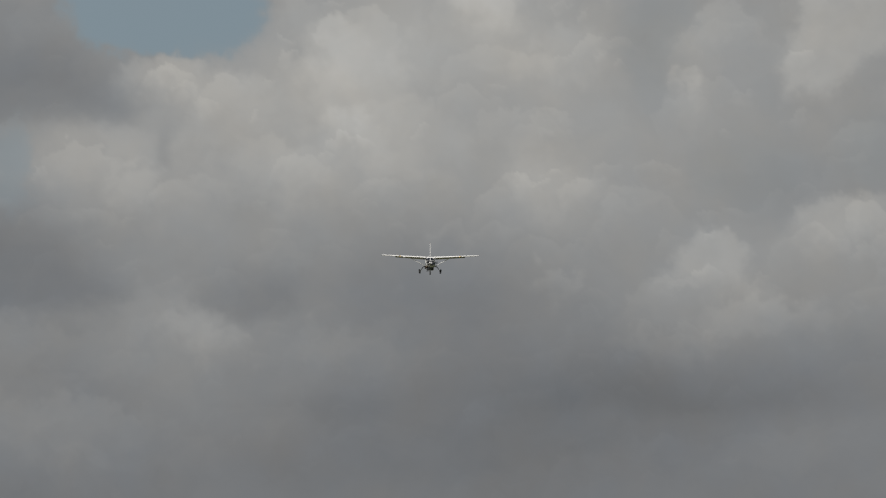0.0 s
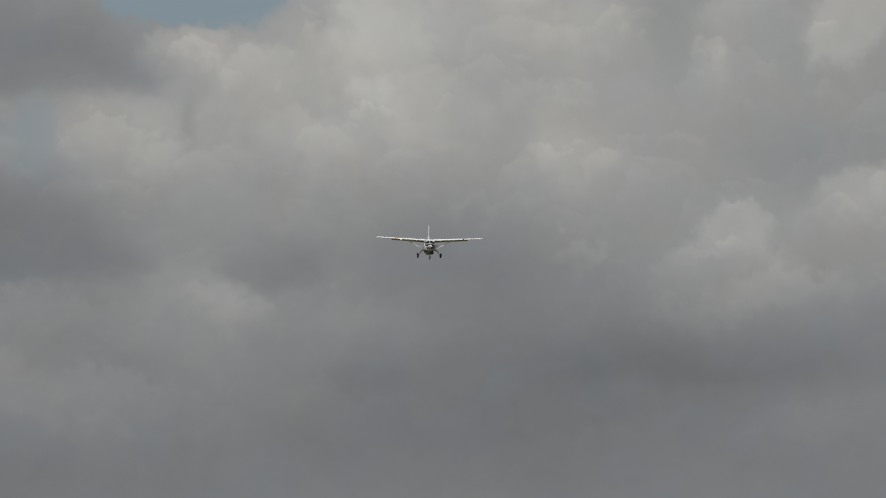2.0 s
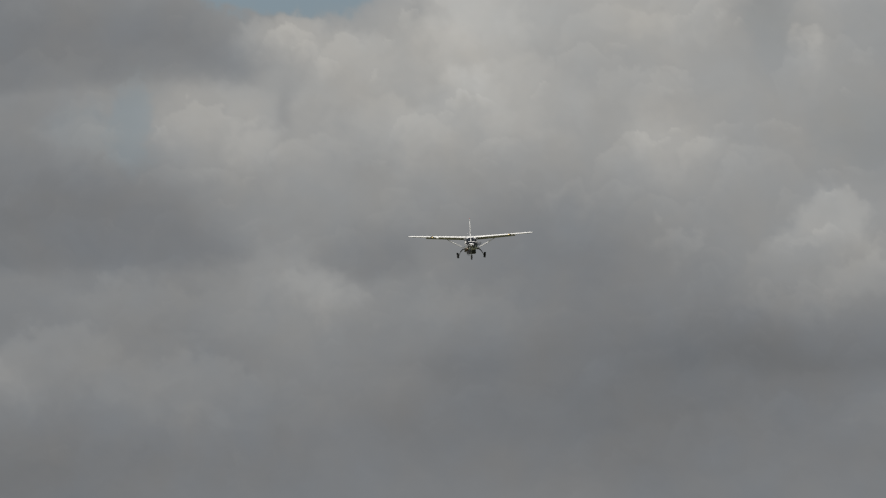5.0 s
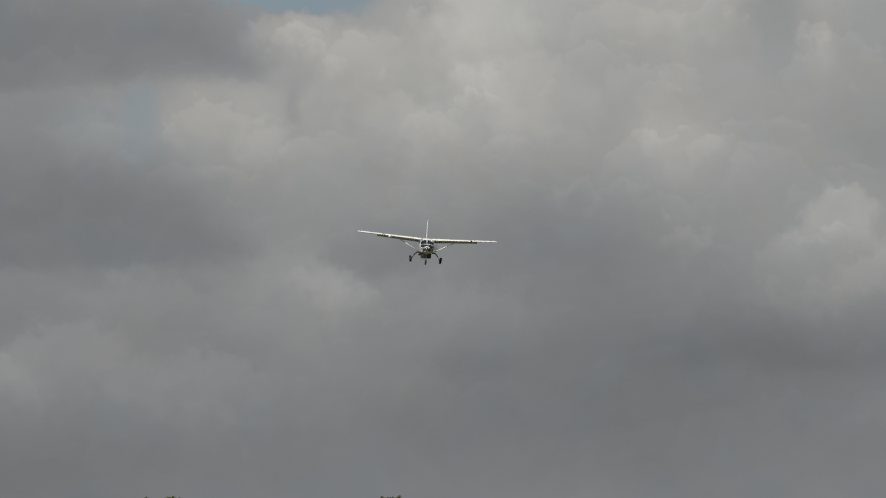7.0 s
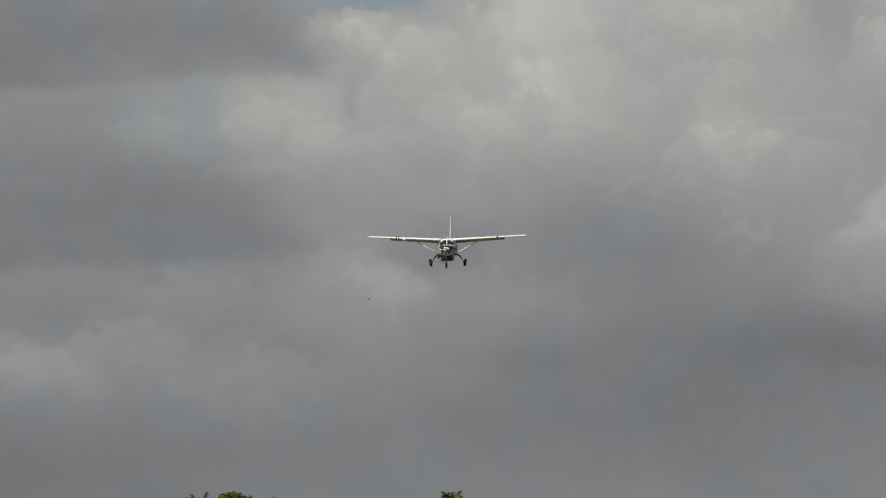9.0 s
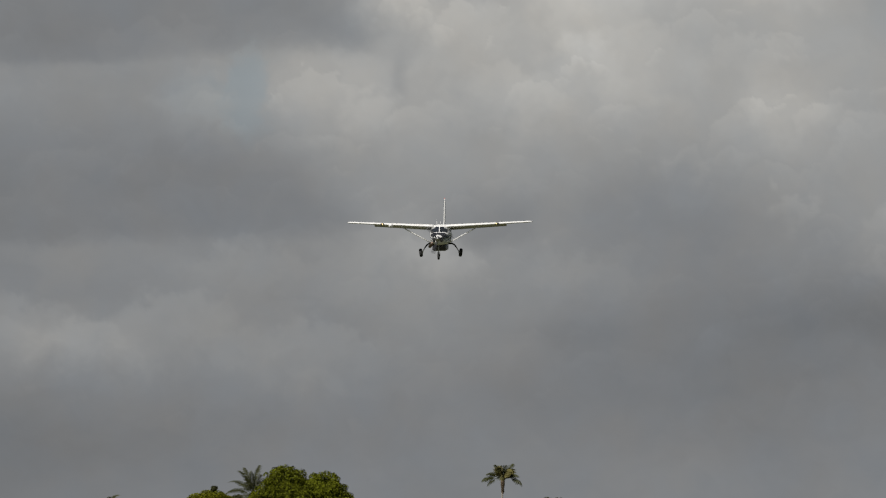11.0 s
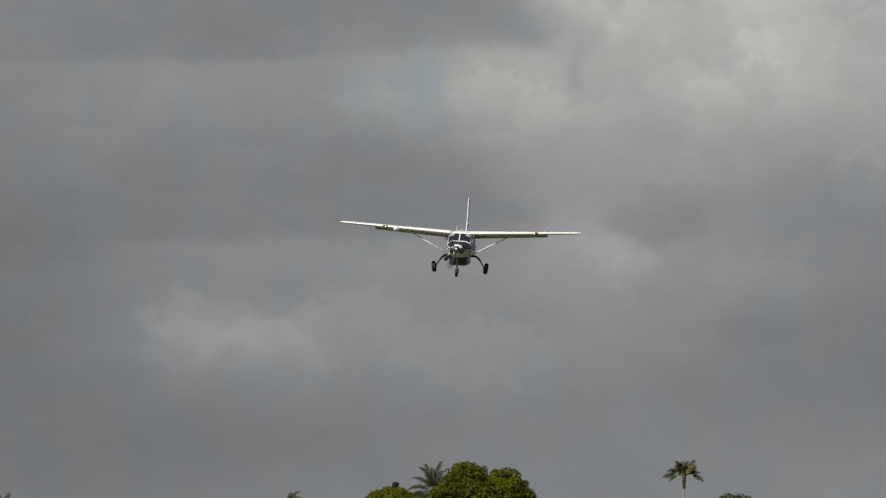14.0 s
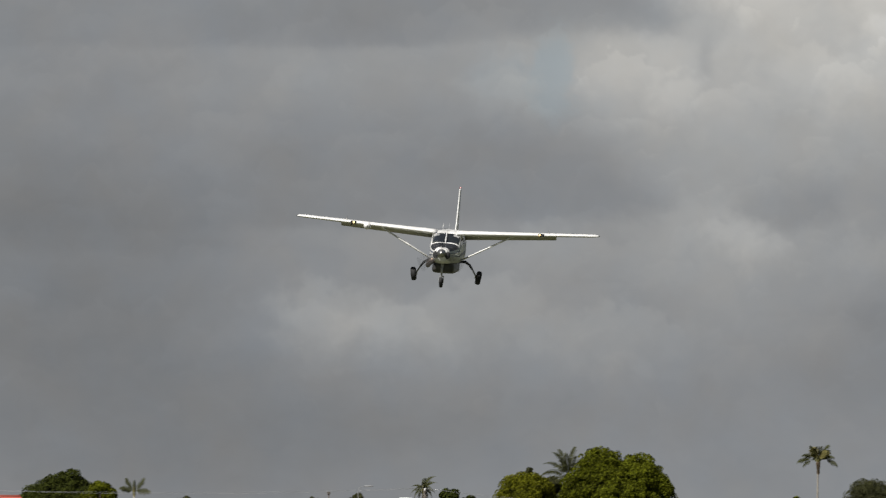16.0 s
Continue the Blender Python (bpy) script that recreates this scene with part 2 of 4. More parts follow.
# Banks with an outline of their own: corners, brightness, softness of the upper and of the lower edge.
LIT_BANKS = [
    ([(1390, 166), (1382, 112), (1408, 55), (1440, -70), (1720, -70), (1650, 60), (1535, 105), (1475, 164)], 17, 3, 7),
    ([(1403, 402), (1412, 372), (1452, 350), (1535, 342), (1640, 348), (1700, 425), (1490, 424)], 17, 3, 14),
    ([(1160, 492), (1198, 450), (1235, 403), (1292, 405), (1332, 440), (1312, 496), (1230, 498)], 17, 3, 8),
    ([(1100, 605), (1110, 520), (1180, 495), (1320, 500), (1392, 520), (1372, 600), (1250, 622)], 6, 8, 30),
]
TALL_BANKS = [
    ([(893, 305), (930, 268), (1000, 283), (1058, 320), (1022, 370), (960, 388), (905, 352)], 14, 13, 22),
    ([(203, 150), (208, 110), (250, 108), (312, 92), (362, 106), (335, 150), (280, 166)], 18, 2.5, 18),
    ([(330, 250), (335, 165), (370, 120), (440, 105), (468, 60), (500, 10), (540, -70), (760, -70), (740, 90), (640, 190), (480, 262)], 9, 3, 60),
    ([(520, 112), (533, 62), (562, 30), (602, 20), (640, 60), (700, 110), (690, 200), (600, 216)], 9, 3, 45),
    ([(808, 0), (838, -50), (925, -50), (908, 40), (862, 62)], 14, 6, 10),
]
SMALL_BANKS = [
    ([(574, 216), (584, 190), (622, 178), (654, 200), (632, 224)], 11, 4, 10),
    ([(66, 300), (90, 230), (180, 204), (270, 235), (291, 290), (230, 332), (120, 332)], 9, 6, 34),
    ([(-545, 800), (-520, 700), (-460, 668), (-350, 664), (-285, 700), (-270, 790), (-400, 812)], 3, 12, 24),
]
DARK_BANKS = [
    ([(-1500, 400), (-330, 370), (-60, 318), (50, 345), (118, 420), (168, 476), (218, 524), (195, 543), (-40, 541), (-330, 556), (-1500, 575)], -12, 34, 3.5),
    ([(335, 545), (350, 500), (420, 478), (522, 490), (526, 545), (440, 566)], -11, 16, 5),
    ([(-1500, 60), (-200, 60), (60, 62), (130, 80), (190, 122), (238, 190), (226, 217), (100, 205), (-60, 214), (-300, 240), (-1500, 236)], -15, 30, 4),
]


def bank(wu, wv, corners, top, low):
    """Cover from 0 to 1 inside an outline whose upper and lower edges differ in softness."""
    near = np.full(wu.shape, 1e9)
    inside = np.zeros(wu.shape, bool)
    for (ax, ay), (bx, by) in zip(corners, corners[1:] + corners[:1]):
        dx, dy = bx - ax, by - ay
        k = np.clip(((wu - ax) * dx + (wv - ay) * dy) / (dx * dx + dy * dy), 0, 1)
        near = np.minimum(near, np.hypot(wu - ax - k * dx, wv - ay - k * dy))
        inside ^= ((ay > wv) != (by > wv)) & (wu < ax + (wv - ay) * dx / (dy if dy else 1e-9))
    vs = [c[1] for c in corners]
    soft = top + (low - top) * np.clip((wv - min(vs)) / (max(vs) - min(vs)), 0, 1) ** 1.5
    return 1 / (1 + np.exp(-np.clip(np.where(inside, near, -near) / soft, -30, 30)))


def billow(u, v, size, seed, octaves=4):
    """Rounded lumps with narrow creases between them, from 0 to 1."""
    total, weight = 0, 1.0
    for k in range(octaves):
        total = total + weight * np.abs(gradient_noise(u, v, size / 2.1 ** k, seed + k))
        weight *= 0.52
    return total


def puffs(wu, wv, us, vs, count, small, large, seed):
    """Overlapping rounded billows, each lit from above: shade from -1 to 1."""
    rng = np.random.default_rng(seed)
    shade = np.zeros_like(wu)
    step = us[1] - us[0]
    for k in range(count):
        r = large * (small / large) ** (((k + 0.5) / count) ** 0.8)
        cu, cv = rng.uniform(us[0], us[-1]), rng.uniform(vs[0], min(vs[-1], 900))
        i0, i1 = int((cu - r - 70 - us[0]) / step), int((cu + r + 70 - us[0]) / step)
        j0, j1 = int((cv - r - 70 - vs[0]) / step), int((cv + r + 70 - vs[0]) / step)
        i0, j0 = max(i0, 0), max(j0, 0)
        x, y = (wu[j0:j1, i0:i1] - cu) / r, (wv[j0:j1, i0:i1] - cv) / (r * 0.85)
        q = x * x + y * y
        edge = np.clip((1 - q) / 0.2, 0, 1)
        edge = edge * edge * (3 - 2 * edge) * np.clip(1.1 - (y + 0.9) / 1.9, 0, 1)
        lit = np.clip(-0.25 * x - 0.75 * y + 0.25, -1, 1)
        old = shade[j0:j1, i0:i1]
        shade[j0:j1, i0:i1] = old * (1 - edge) + edge * (0.5 * old + lit)
    return shade


def cloud_light(us, vs):
    """Brightness (0 to 255, as the eye counts it) and clearness of the sky."""
    u, v = np.meshgrid(us, vs)
    bu, bv = fractal(u, v, 170, 11, 4), fractal(u, v, 170, 21, 4)
    fu, fv = fractal(u, v, 46, 12, 4), fractal(u, v, 46, 22, 4)
    gu, gv = fractal(u, v, 17, 14, 3), fractal(u, v, 17, 24, 3)
    wu, wv = u + 44 * bu + 26 * fu + 7 * gu, v + 36 * bv + 24 * fv + 7 * gv
    light = BASE_LIGHT - 14 / (1 + np.exp(-(v - 620) / 70)) + 4 / (1 + np.exp(-(v - 960) / 40))
    su, sv = u + 30 * bu + 6 * fu, v + 22 * bv + 6 * fv
    for cu, cv, ru, rv, amp in BROAD_LIGHT + BROAD_SHADE:
        light = light + amp * np.exp(-((su - cu) / ru) ** 2 - ((sv - cv) / rv) ** 2)
    for cu, base, ru, rv, amp in FLAT_BASES:
        over = np.clip((base - sv) / rv, 0, None)
        light = light + amp * np.exp(-((su - cu) / ru) ** 4) * np.exp(-1.6 * over ** 1.5) / (1 + np.exp((sv - base) / 8))
    body = 0.25 + 0.75 / (1 + np.exp(-(light - 141) / 5))
    lobes = puffs(wu, wv, us, vs, 620, 13, 120, 71)
    light = light + body * (6.0 * lobes + 2.2 * fractal(wu, wv, 60, 41, 4))
    hu, hv = u + 50 * bu + 44 * fu + 11 * gu, v + 40 * bv + 38 * fv + 11 * gv
    cover = 0
    for cu, cv, ru, rv, amp in HEAPS + LOW_HEAPS:
        q = np.sqrt(((hu - cu) / ru) ** 2 + ((hv - cv) / rv) ** 2)
        fall = 1 / (1 + np.exp((hv - cv - 0.25 * rv) / (0.45 * rv)))
        rim = 1 / (1 + np.exp((q - 1) / (0.32 - 0.25 * fall)))
        light = light + amp * rim * (0.2 + 0.8 * fall)
        cover = np.maximum(cover, rim * min(1.0, amp / 12))
    ku, kv = u + 10 * bu + 14 * fu + 9 * gu, v + 8 * bv + 13 * fv + 9 * gv
    scallop = 9 * (billow(u, v, 70, 151, 3) - 0.5)
    for corners, amp, top, low in LIT_BANKS + TALL_BANKS + SMALL_BANKS:
        rim = bank(ku - 0.25 * scallop, kv + scallop, corners, top, low)
        light = light + amp * rim * np.clip(0.85 + 0.24 * lobes + 0.2 * fu, 0.3, 1.3)
        cover = np.maximum(cover, rim * min(1.0, amp / 12))
    fade = 0.3 + 0.7 / (1 + np.exp(-(u + 520) / 80))
    for corners, amp, top, low in DARK_BANKS:
        light = light + amp * fade * bank(u + 14 * bu + 8 * fu + 5 * gu, v + 8 * bv + 5 * fv + 4 * gv, corners, top, low)
    light = light + 3.0 * fractal(u * 0.45, v, 120, 51, 5) + 2.8 * fractal(wu * 0.7, wv, 80, 81, 4) + 0.9 * fractal(wu * 0.7, wv, 26, 61, 3)
    clear = 0
    for cu, cv, ru, rv, amp in GAPS:
        q = np.sqrt(((wu - cu) / ru) ** 2 + ((wv - cv) / rv) ** 2)
        clear = np.maximum(clear, amp / (1 + np.exp((q - 1) / (0.2 - 0.16 * amp))))
    return light, clear * (1 - 0.9 * cover)


def build_sky():
    unit, radius = 1 / 9691, 4300.0
    us, vs = np.arange(-1300, 1900, 3.2), np.arange(-340, 1180, 3.2)
    u, v = np.meshgrid(us, vs)
    light, clear = cloud_light(us, vs)
    tint = fractal(u, v, 130, 91, 4)
    warm = np.clip((light - 120) / 40, 0, 1.2)
    rgb = np.stack([light - 1.0 + 2.9 * warm + 2.0 * tint, light + 0.9 + 0.5 * warm, light + 3.0 - 4.2 * warm - 2.4 * tint], -1)
    rgb = rgb * (1 - clear[..., None]) + np.array([127.0, 142.0, 151.0]) * clear[..., None]
    rgb = np.clip(rgb, 0, 255) / 255
    linear = np.where(rgb < 0.04045, rgb / 12.92, ((rgb + 0.055) / 1.055) ** 2.4)
    turn = radians(-5.723) - (u - 784) * unit
    rise = radians(4.336) - (v - 441) * unit
    verts = np.stack([-np.sin(turn) * np.cos(rise), np.cos(turn) * np.cos(rise), np.sin(rise)], -1).reshape(-1, 3) * radius
    h, w = u.shape
    k = np.arange(h * w).reshape(h, w)
    faces = np.stack([k[:-1, :-1], k[1:, :-1], k[1:, 1:], k[:-1, 1:]], -1).reshape(-1, 4)
    me = bpy.data.meshes.new("backdrop")
    me.from_pydata(verts.tolist(), [], faces.tolist())
    colour = me.color_attributes.new("cloud_light", "FLOAT_COLOR", "POINT")
    colour.data.foreach_set("color", np.concatenate([linear.reshape(-1, 3), np.ones((h * w, 1))], 1).astype(np.float32).ravel())
    me.polygons.foreach_set("use_smooth", [True] * len(me.polygons))
    m = bpy.data.materials.new("cloudy_sky")
    m.use_nodes = True
    t = m.node_tree
    t.nodes.remove(t.nodes["Principled BSDF"])
    glow, src = t.nodes.new("ShaderNodeEmission"), t.nodes.new("ShaderNodeVertexColor")
    src.layer_name = "cloud_light"
    t.links.new(src.outputs["Color"], glow.inputs["Color"])
    t.links.new(glow.outputs[0], t.nodes["Material Output"].inputs["Surface"])
    me.materials.append(m)
    return tagged(new("backdrop", me), "distant grey cumulus clouds with small blue gaps", "sky", kind="structure")


clouds = build_sky()


# ---- ground ----
def build_ground():
    verts, faces, rings, sides = [(0, 0, 0)], [], [40, 120, 300, 600, 1000, 1800, 3000, 4600], 72
    for r in rings:
        for k in range(sides):
            a = 2 * math.pi * k / sides
            x, y = r * math.cos(a), r * math.sin(a)
            z = 0.0 if r < 3000 else -0.5
            verts.append((x, y, z))
    for k in range(sides):
        faces.append((0, 1 + k, 1 + (k + 1) % sides))
        for i in range(len(rings) - 1):
            a, b = 1 + i * sides, 1 + (i + 1) * sides
            faces.append((a + k, b + k, b + (k + 1) % sides, a + (k + 1) % sides))
    tagged(new("ground", mesh_of("ground", verts, faces, GRASS)), "flat rough grass round the airfield", "ground", kind="structure")


build_ground()

# ---- the airplane: x to its port side, y aft, z up from the wing roots ----
# stations of the hull: y, middle height, half width, height above and below the middle
STATIONS = [
    (-3.46, -0.97, 0.27, 0.26, 0.34), (-3.38, -0.98, 0.37, 0.33, 0.43), (-3.1, -1.00, 0.48, 0.38, 0.48), (-2.5, -1.02, 0.59, 0.43, 0.51),
    (-1.8, -1.02, 0.70, 0.48, 0.53), (-1.15, -1.00, 0.78, 0.51, 0.57), (-0.75, -0.93, 0.81, 0.73, 0.66), (-0.35, -0.86, 0.82, 0.95, 0.74),
    (0.6, -0.82, 0.83, 0.97, 0.80), (3.4, -0.8, 0.81, 0.92, 0.80), (5.0, -0.68, 0.62, 0.74, 0.62), (7.0, -0.48, 0.36, 0.48, 0.42),
    (8.7, -0.34, 0.13, 0.26, 0.22),
]


def hull_point(y, theta, off=0.0):
    """A point of the hull at station y, theta degrees round from the top."""
    rows = STATIONS
    i = max(0, min(len(rows) - 2, sum(1 for r in rows if r[0] <= y) - 1))
    a, b = rows[i], rows[i + 1]
    k = (y - a[0]) / (b[0] - a[0])
    zc, hw, ht, hb = (a[j] + (b[j] - a[j]) * k for j in range(1, 5))
    s, c = math.sin(radians(theta)), math.cos(radians(theta))
    e = 2 / (2.3 + 1.5 * max(0.0, min(1.0, (y + 3.2) / 2.4)) - 1.2 * max(0.0, min(1.0, (y - 3.4) / 4.0)))
    x = (hw + off) * math.copysign(abs(s) ** e, s)
    z = zc + ((ht if c > 0 else hb) + off) * math.copysign(abs(c) ** e, c)
    return (x, y, z)


def hull_skin(name, y0, y1, th0, th1, mat, off=0.012, ny=6, nt=8):
    """A panel that lies on the hull, with a turned-in rim."""
    verts, faces = [], []
    for layer in (off, -0.03):
        for i in range(ny + 1):
            for j in range(nt + 1):
                verts.append(hull_point(y0 + (y1 - y0) * i / ny, th0 + (th1 - th0) * j / nt, layer))
    w, n = nt + 1, (ny + 1) * (nt + 1)
    for i in range(ny):
        for j in range(nt):
            a = i * w + j
            faces.append((a, a + 1, a + w + 1, a + w))
            faces.append((n + a, n + a + w, n + a + w + 1, n + a + 1))
    rim = [j for j in range(w)] + [i * w + nt for i in range(1, ny + 1)] + [ny * w + j for j in range(nt - 1, -1, -1)] + [i * w for i in range(ny - 1, 0, -1)]
    for p, q in zip(rim, rim[1:] + rim[:1]):
        faces.append((p, q, n + q, n + p))
    return mesh_of(name, verts, faces, mat, True)


def aerofoil(chord, thick, le_y, z, droop=0.0, n=9):
    """Section points (y, z), from the tail edge over the top to the nose and back below."""
    pts = []
    for side in (1, -1):
        ks = range(n, -1, -1) if side > 0 else range(1, n)
        for k in ks:
            s = (k / n) ** 2
            half = 5 * thick * (0.2969 * math.sqrt(s) - 0.126 * s - 0.3516 * s * s + 0.2843 * s ** 3 - 0.1015 * s ** 4)
            y, h = s * chord, (half * (1.12 if side > 0 else -0.88)) * chord
            c, d = math.cos(droop), math.sin(droop)
            pts.append((le_y + y * c + h * d, z - y * d + h * c))
    return pts


def panel(name, stations, mat, upright=False):
    """A wing-like solid through aerofoil sections: each (span, points)."""
    verts, faces = [], []
    n = len(stations[0][1])
    for x, pts in stations:
        verts += [((z, y, x) if upright else (x, y, z)) for y, z in pts]
    for i in range(len(stations) - 1):
        for k in range(n):
            j = (k + 1) % n
            faces.append((i * n + k, i * n + j, (i + 1) * n + j, (i + 1) * n + k))
    faces.append(tuple(range(n))[::-1])
    faces.append(tuple((len(stations) - 1) * n + k for k in range(n)))
    me = mesh_of(name, verts, faces, mat, True)
    bm = bmesh.new()
    bm.from_mesh(me)
    bmesh.ops.recalc_face_normals(bm, faces=bm.faces[:])
    bm.to_mesh(me)
    bm.free()
    return me


RISE = math.tan(radians(2.9))


def chord_at(x):
    return 1.98 - 0.73 * max(0.0, (abs(x) - 0.7) / 7.24)


def lead_at(x):
    return -0.5 + 0.24 * max(0.0, (abs(x) - 0.7) / 7.24)


def wheel(name, x, y, z, radius, width, parent):
    tyre = part(name, lathe("tyre", [(-0.5 * width, 0.52 * radius), (-0.5 * width, 0.8 * radius), (-0.4 * width, 0.93 * radius), (-0.2 * width, radius),
                                     (0.2 * width, radius), (0.4 * width, 0.93 * radius), (0.5 * width, 0.8 * radius), (0.5 * width, 0.52 * radius)], RUBBER, "x"),
                parent, "black rubber tyre", pose(x, y, z, 0, 8 * (x > 0) - 8 * (x < 0), 0))
    part("hub", lathe("hub", [(-0.46 * width, 0.1 * radius), (-0.42 * width, 0.5 * radius), (0.42 * width, 0.5 * radius), (0.46 * width, 0.1 * radius)], SILVER, "x"), tyre, "silver wheel hub")


def build_airplane():
    plane = tagged(new("airplane"), "white high-wing turboprop airplane flying with wheels and flaps down", "airplane")
    sides = 40
    ys = [-3.46, -3.42, -3.38, -3.25, -3.1, -2.8, -2.5, -2.15, -1.8, -1.45, -1.15, -0.95, -0.75, -0.55, -0.35, 0.1, 0.6, 1.5, 2.5, 3.4, 4.2, 5.0, 6.0, 7.0, 7.9, 8.7]
    verts = [hull_point(y, 360 * k / sides) for y in ys for k in range(sides)]
    faces = [(i * sides + k, (i + 1) * sides + k, (i + 1) * sides + (k + 1) % sides, i * sides + (k + 1) % sides) for i in range(len(ys) - 1) for k in range(sides)]
    faces += [tuple(range(sides)), tuple((len(ys) - 1) * sides + k for k in range(sides))[::-1]]
    part("fuselage", mesh_of("fuselage", verts, faces, WHITE, True), plane, "white painted fuselage")
    part("glare_panel", hull_skin("glare_panel", -3.43, -1.25, -70, 70, DARK_PAINT, 0.008, ny=12, nt=24), plane, "matt black glare panel on the cowling")
    for s in (-1, 1):
        part("windscreen", hull_skin("windscreen", -1.1, -0.48, s * 0.12, s * 50, GLASS, nt=16), plane, "dark windscreen pane")
        # pale panel over each pane stands in for reflected wing and sky
        part("sun_visor", hull_skin("sun_visor", -0.66, -0.51, s * 12, s * 40, REFLECTION_GREY, 0.016, ny=3, nt=6), plane, "pale panel on the windscreen for reflected wing and sky")
        part("side_window", hull_skin("side_window", -0.7, 0.25, s * 60, s * 84, GLASS), plane, "dark cockpit side window")
        for k in range(5):
            part("side_window", hull_skin("side_window", 0.62 + 0.6 * k, 0.98 + 0.6 * k, s * 66, s * 86, GLASS, ny=2, nt=4), plane)
        part("stripe", hull_skin("stripe", -3.3, -1.0, s * 82, s * 88, STRIPE, 0.007, ny=10), plane, "blue-grey painted stripe")
        part("stripe", hull_skin("stripe", -3.2, -1.0, s * 93, s * 96, STRIPE, 0.007, ny=10), plane)
        part("stripe", hull_skin("stripe", -0.9, 5.5, s * 92, s * 99, STRIPE, 0.006, ny=12), plane)
        part("air_inlet", lathe("air_inlet", [(-0.06, 0.01), (-0.055, 0.13), (-0.02, 0.17), (0.1, 0.17)], RUBBER, "y", 18), plane, "dark air inlet",
             pose(s * 0.31, -3.43, -1.06) @ Matrix.Diagonal((0.8, 1, 1.15, 1)))
    part("cabin_door", hull_skin("cabin_door", 3.0, 3.75, 62, 128, WHITE, 0.012), plane, "white cabin door")
    # wings
    for s in (-1, 1):
        spans = [0.55, 0.8, 2.0, 3.5, 5.0, 5.75, 6.8, 7.6, 7.82, 7.92, 7.96]
        rows = []
        for x in spans:
            c, tip = chord_at(x), max(0.0, (x - 7.6) / 0.36)
            shrink = math.sqrt(max(0.02, 1 - tip * tip))
            cut = 0.74 if 0.8 < x < 5.74 else 1.0
            rows.append((s * x, aerofoil(c * cut * (0.75 + 0.25 * shrink), (0.148 - 0.003 * x) / cut * (0.3 + 0.7 * shrink), lead_at(x) + (1 - shrink) * 0.15, RISE * x - 0.02)))
        part("wing", panel("wing", rows, WHITE), plane, "white strut-braced wing")
        rows = []
        for x in (0.86, 2.4, 4.0, 5.7):
            c = chord_at(x)
            rows.append((s * x, aerofoil(c * 0.34, 0.15, lead_at(x) + 0.76 * c, RISE * x - 0.05, radians(30))))
        part("flap", panel("flap", rows, FLAP), plane, "lowered worn white flap")
        for x in (1.6, 3.4, 5.2):
            part("flap_track", box("flap_track", (s * x - 0.03, lead_at(x) + 1.0, RISE * x - 0.24), (s * x + 0.03, lead_at(x) + 1.62, RISE * x - 0.08), FLAP, 0.012), plane)
        # struts
        part("strut", tube("strut", [(s * 0.76, 0.1, -1.40), (s * 2.1, 0.05, -0.68), (s * 3.45, 0.0, 0.06)], [0.042, 0.046, 0.042], WHITE, 12, 2.6), plane, "white wing strut")
        part("strut_fairing", lathe("strut_fairing", [(-0.3, 0.02), (-0.15, 0.1), (0.1, 0.12), (0.4, 0.02)], WHITE, "y", 14), plane, "", pose(s * 3.42, 0.02, 0.08))
        # landing lights, pitot mast
        x = 4.95
        lamp = part("landing_light", box("landing_light", (-0.16, -0.05, -0.09), (0.16, 0.14, 0.07), DARK_PAINT, 0.03), plane, "dark landing light recess",
                    pose(s * x, lead_at(x) + 0.02, RISE * x + 0.0))
        part("lens", lathe("lens", [(-0.02, 0.015), (-0.015, 0.04), (0.0, 0.05), (0.03, 0.05)], LAMP, "y", 16), lamp, "glowing warm lamp", pose(-s * 0.05 - 0.03, -0.07, -0.01))
        part("pitot_mast", tube("pitot_mast", [(s * 5.32, lead_at(x) + 0.2, RISE * x + 0.1), (s * 5.33, lead_at(x) + 0.05, RISE * x + 0.28)], [0.025, 0.012], STEEL, 8), plane)
        part("tip_light", lathe("tip_light", [(-0.1, 0.01), (-0.04, 0.04), (0.06, 0.04), (0.12, 0.01)], STEEL, "y", 10), plane, "", pose(s * 7.97, 0.05, RISE * 7.95 - 0.02))
        # tailplane
        rows = [(s * x, aerofoil(1.35 - 0.17 * x, 0.11, 7.1 + 0.1 * x, -0.25)) for x in (0.0, 1.0, 2.2, 3.05, 3.13)]
        part("tailplane", panel("tailplane", rows, WHITE), plane)
        # main gear
        part("gear_leg", tube("gear_leg", [(s * 0.66, 1.12, -1.5), (s * 0.98, 1.14, -1.48), (s * 1.2, 1.15, -1.62), (s * 1.36, 1.16, -1.84)],
                                    [0.07, 0.075, 0.065, 0.055], DARK_PAINT, 10, 1.5), plane, "dark curved gear leg")
        part("gear_tube", tube("gear_tube", [(s * 1.35, 1.16, -1.82), (s * 1.53, 1.18, -2.12), (s * 1.6, 1.2, -2.28)], [0.045, 0.04, 0.045], SILVER, 10), plane, "silver gear tube")
        part("axle", tube("axle", [(s * 1.52, 1.2, -2.28), (s * 1.7, 1.201, -2.281)], [0.05, 0.05], STEEL, 10), plane)
        wheel("main_wheel", s * 1.72, 1.2, -2.28, 0.36, 0.27, plane)
    # weather radar under the starboard wing
    part("radar_pod", lathe("radar_pod", [(-0.3, 0.02), (-0.28, 0.1), (-0.2, 0.17), (-0.08, 0.2), (0.15, 0.2), (0.5, 0.12), (0.9, 0.02)], WHITE, "y", 20), plane,
         "white weather radar pod", pose(-4.2, lead_at(4.2) - 0.02, RISE * 4.2 - 0.1))
    # fin and rudder
    rows = []
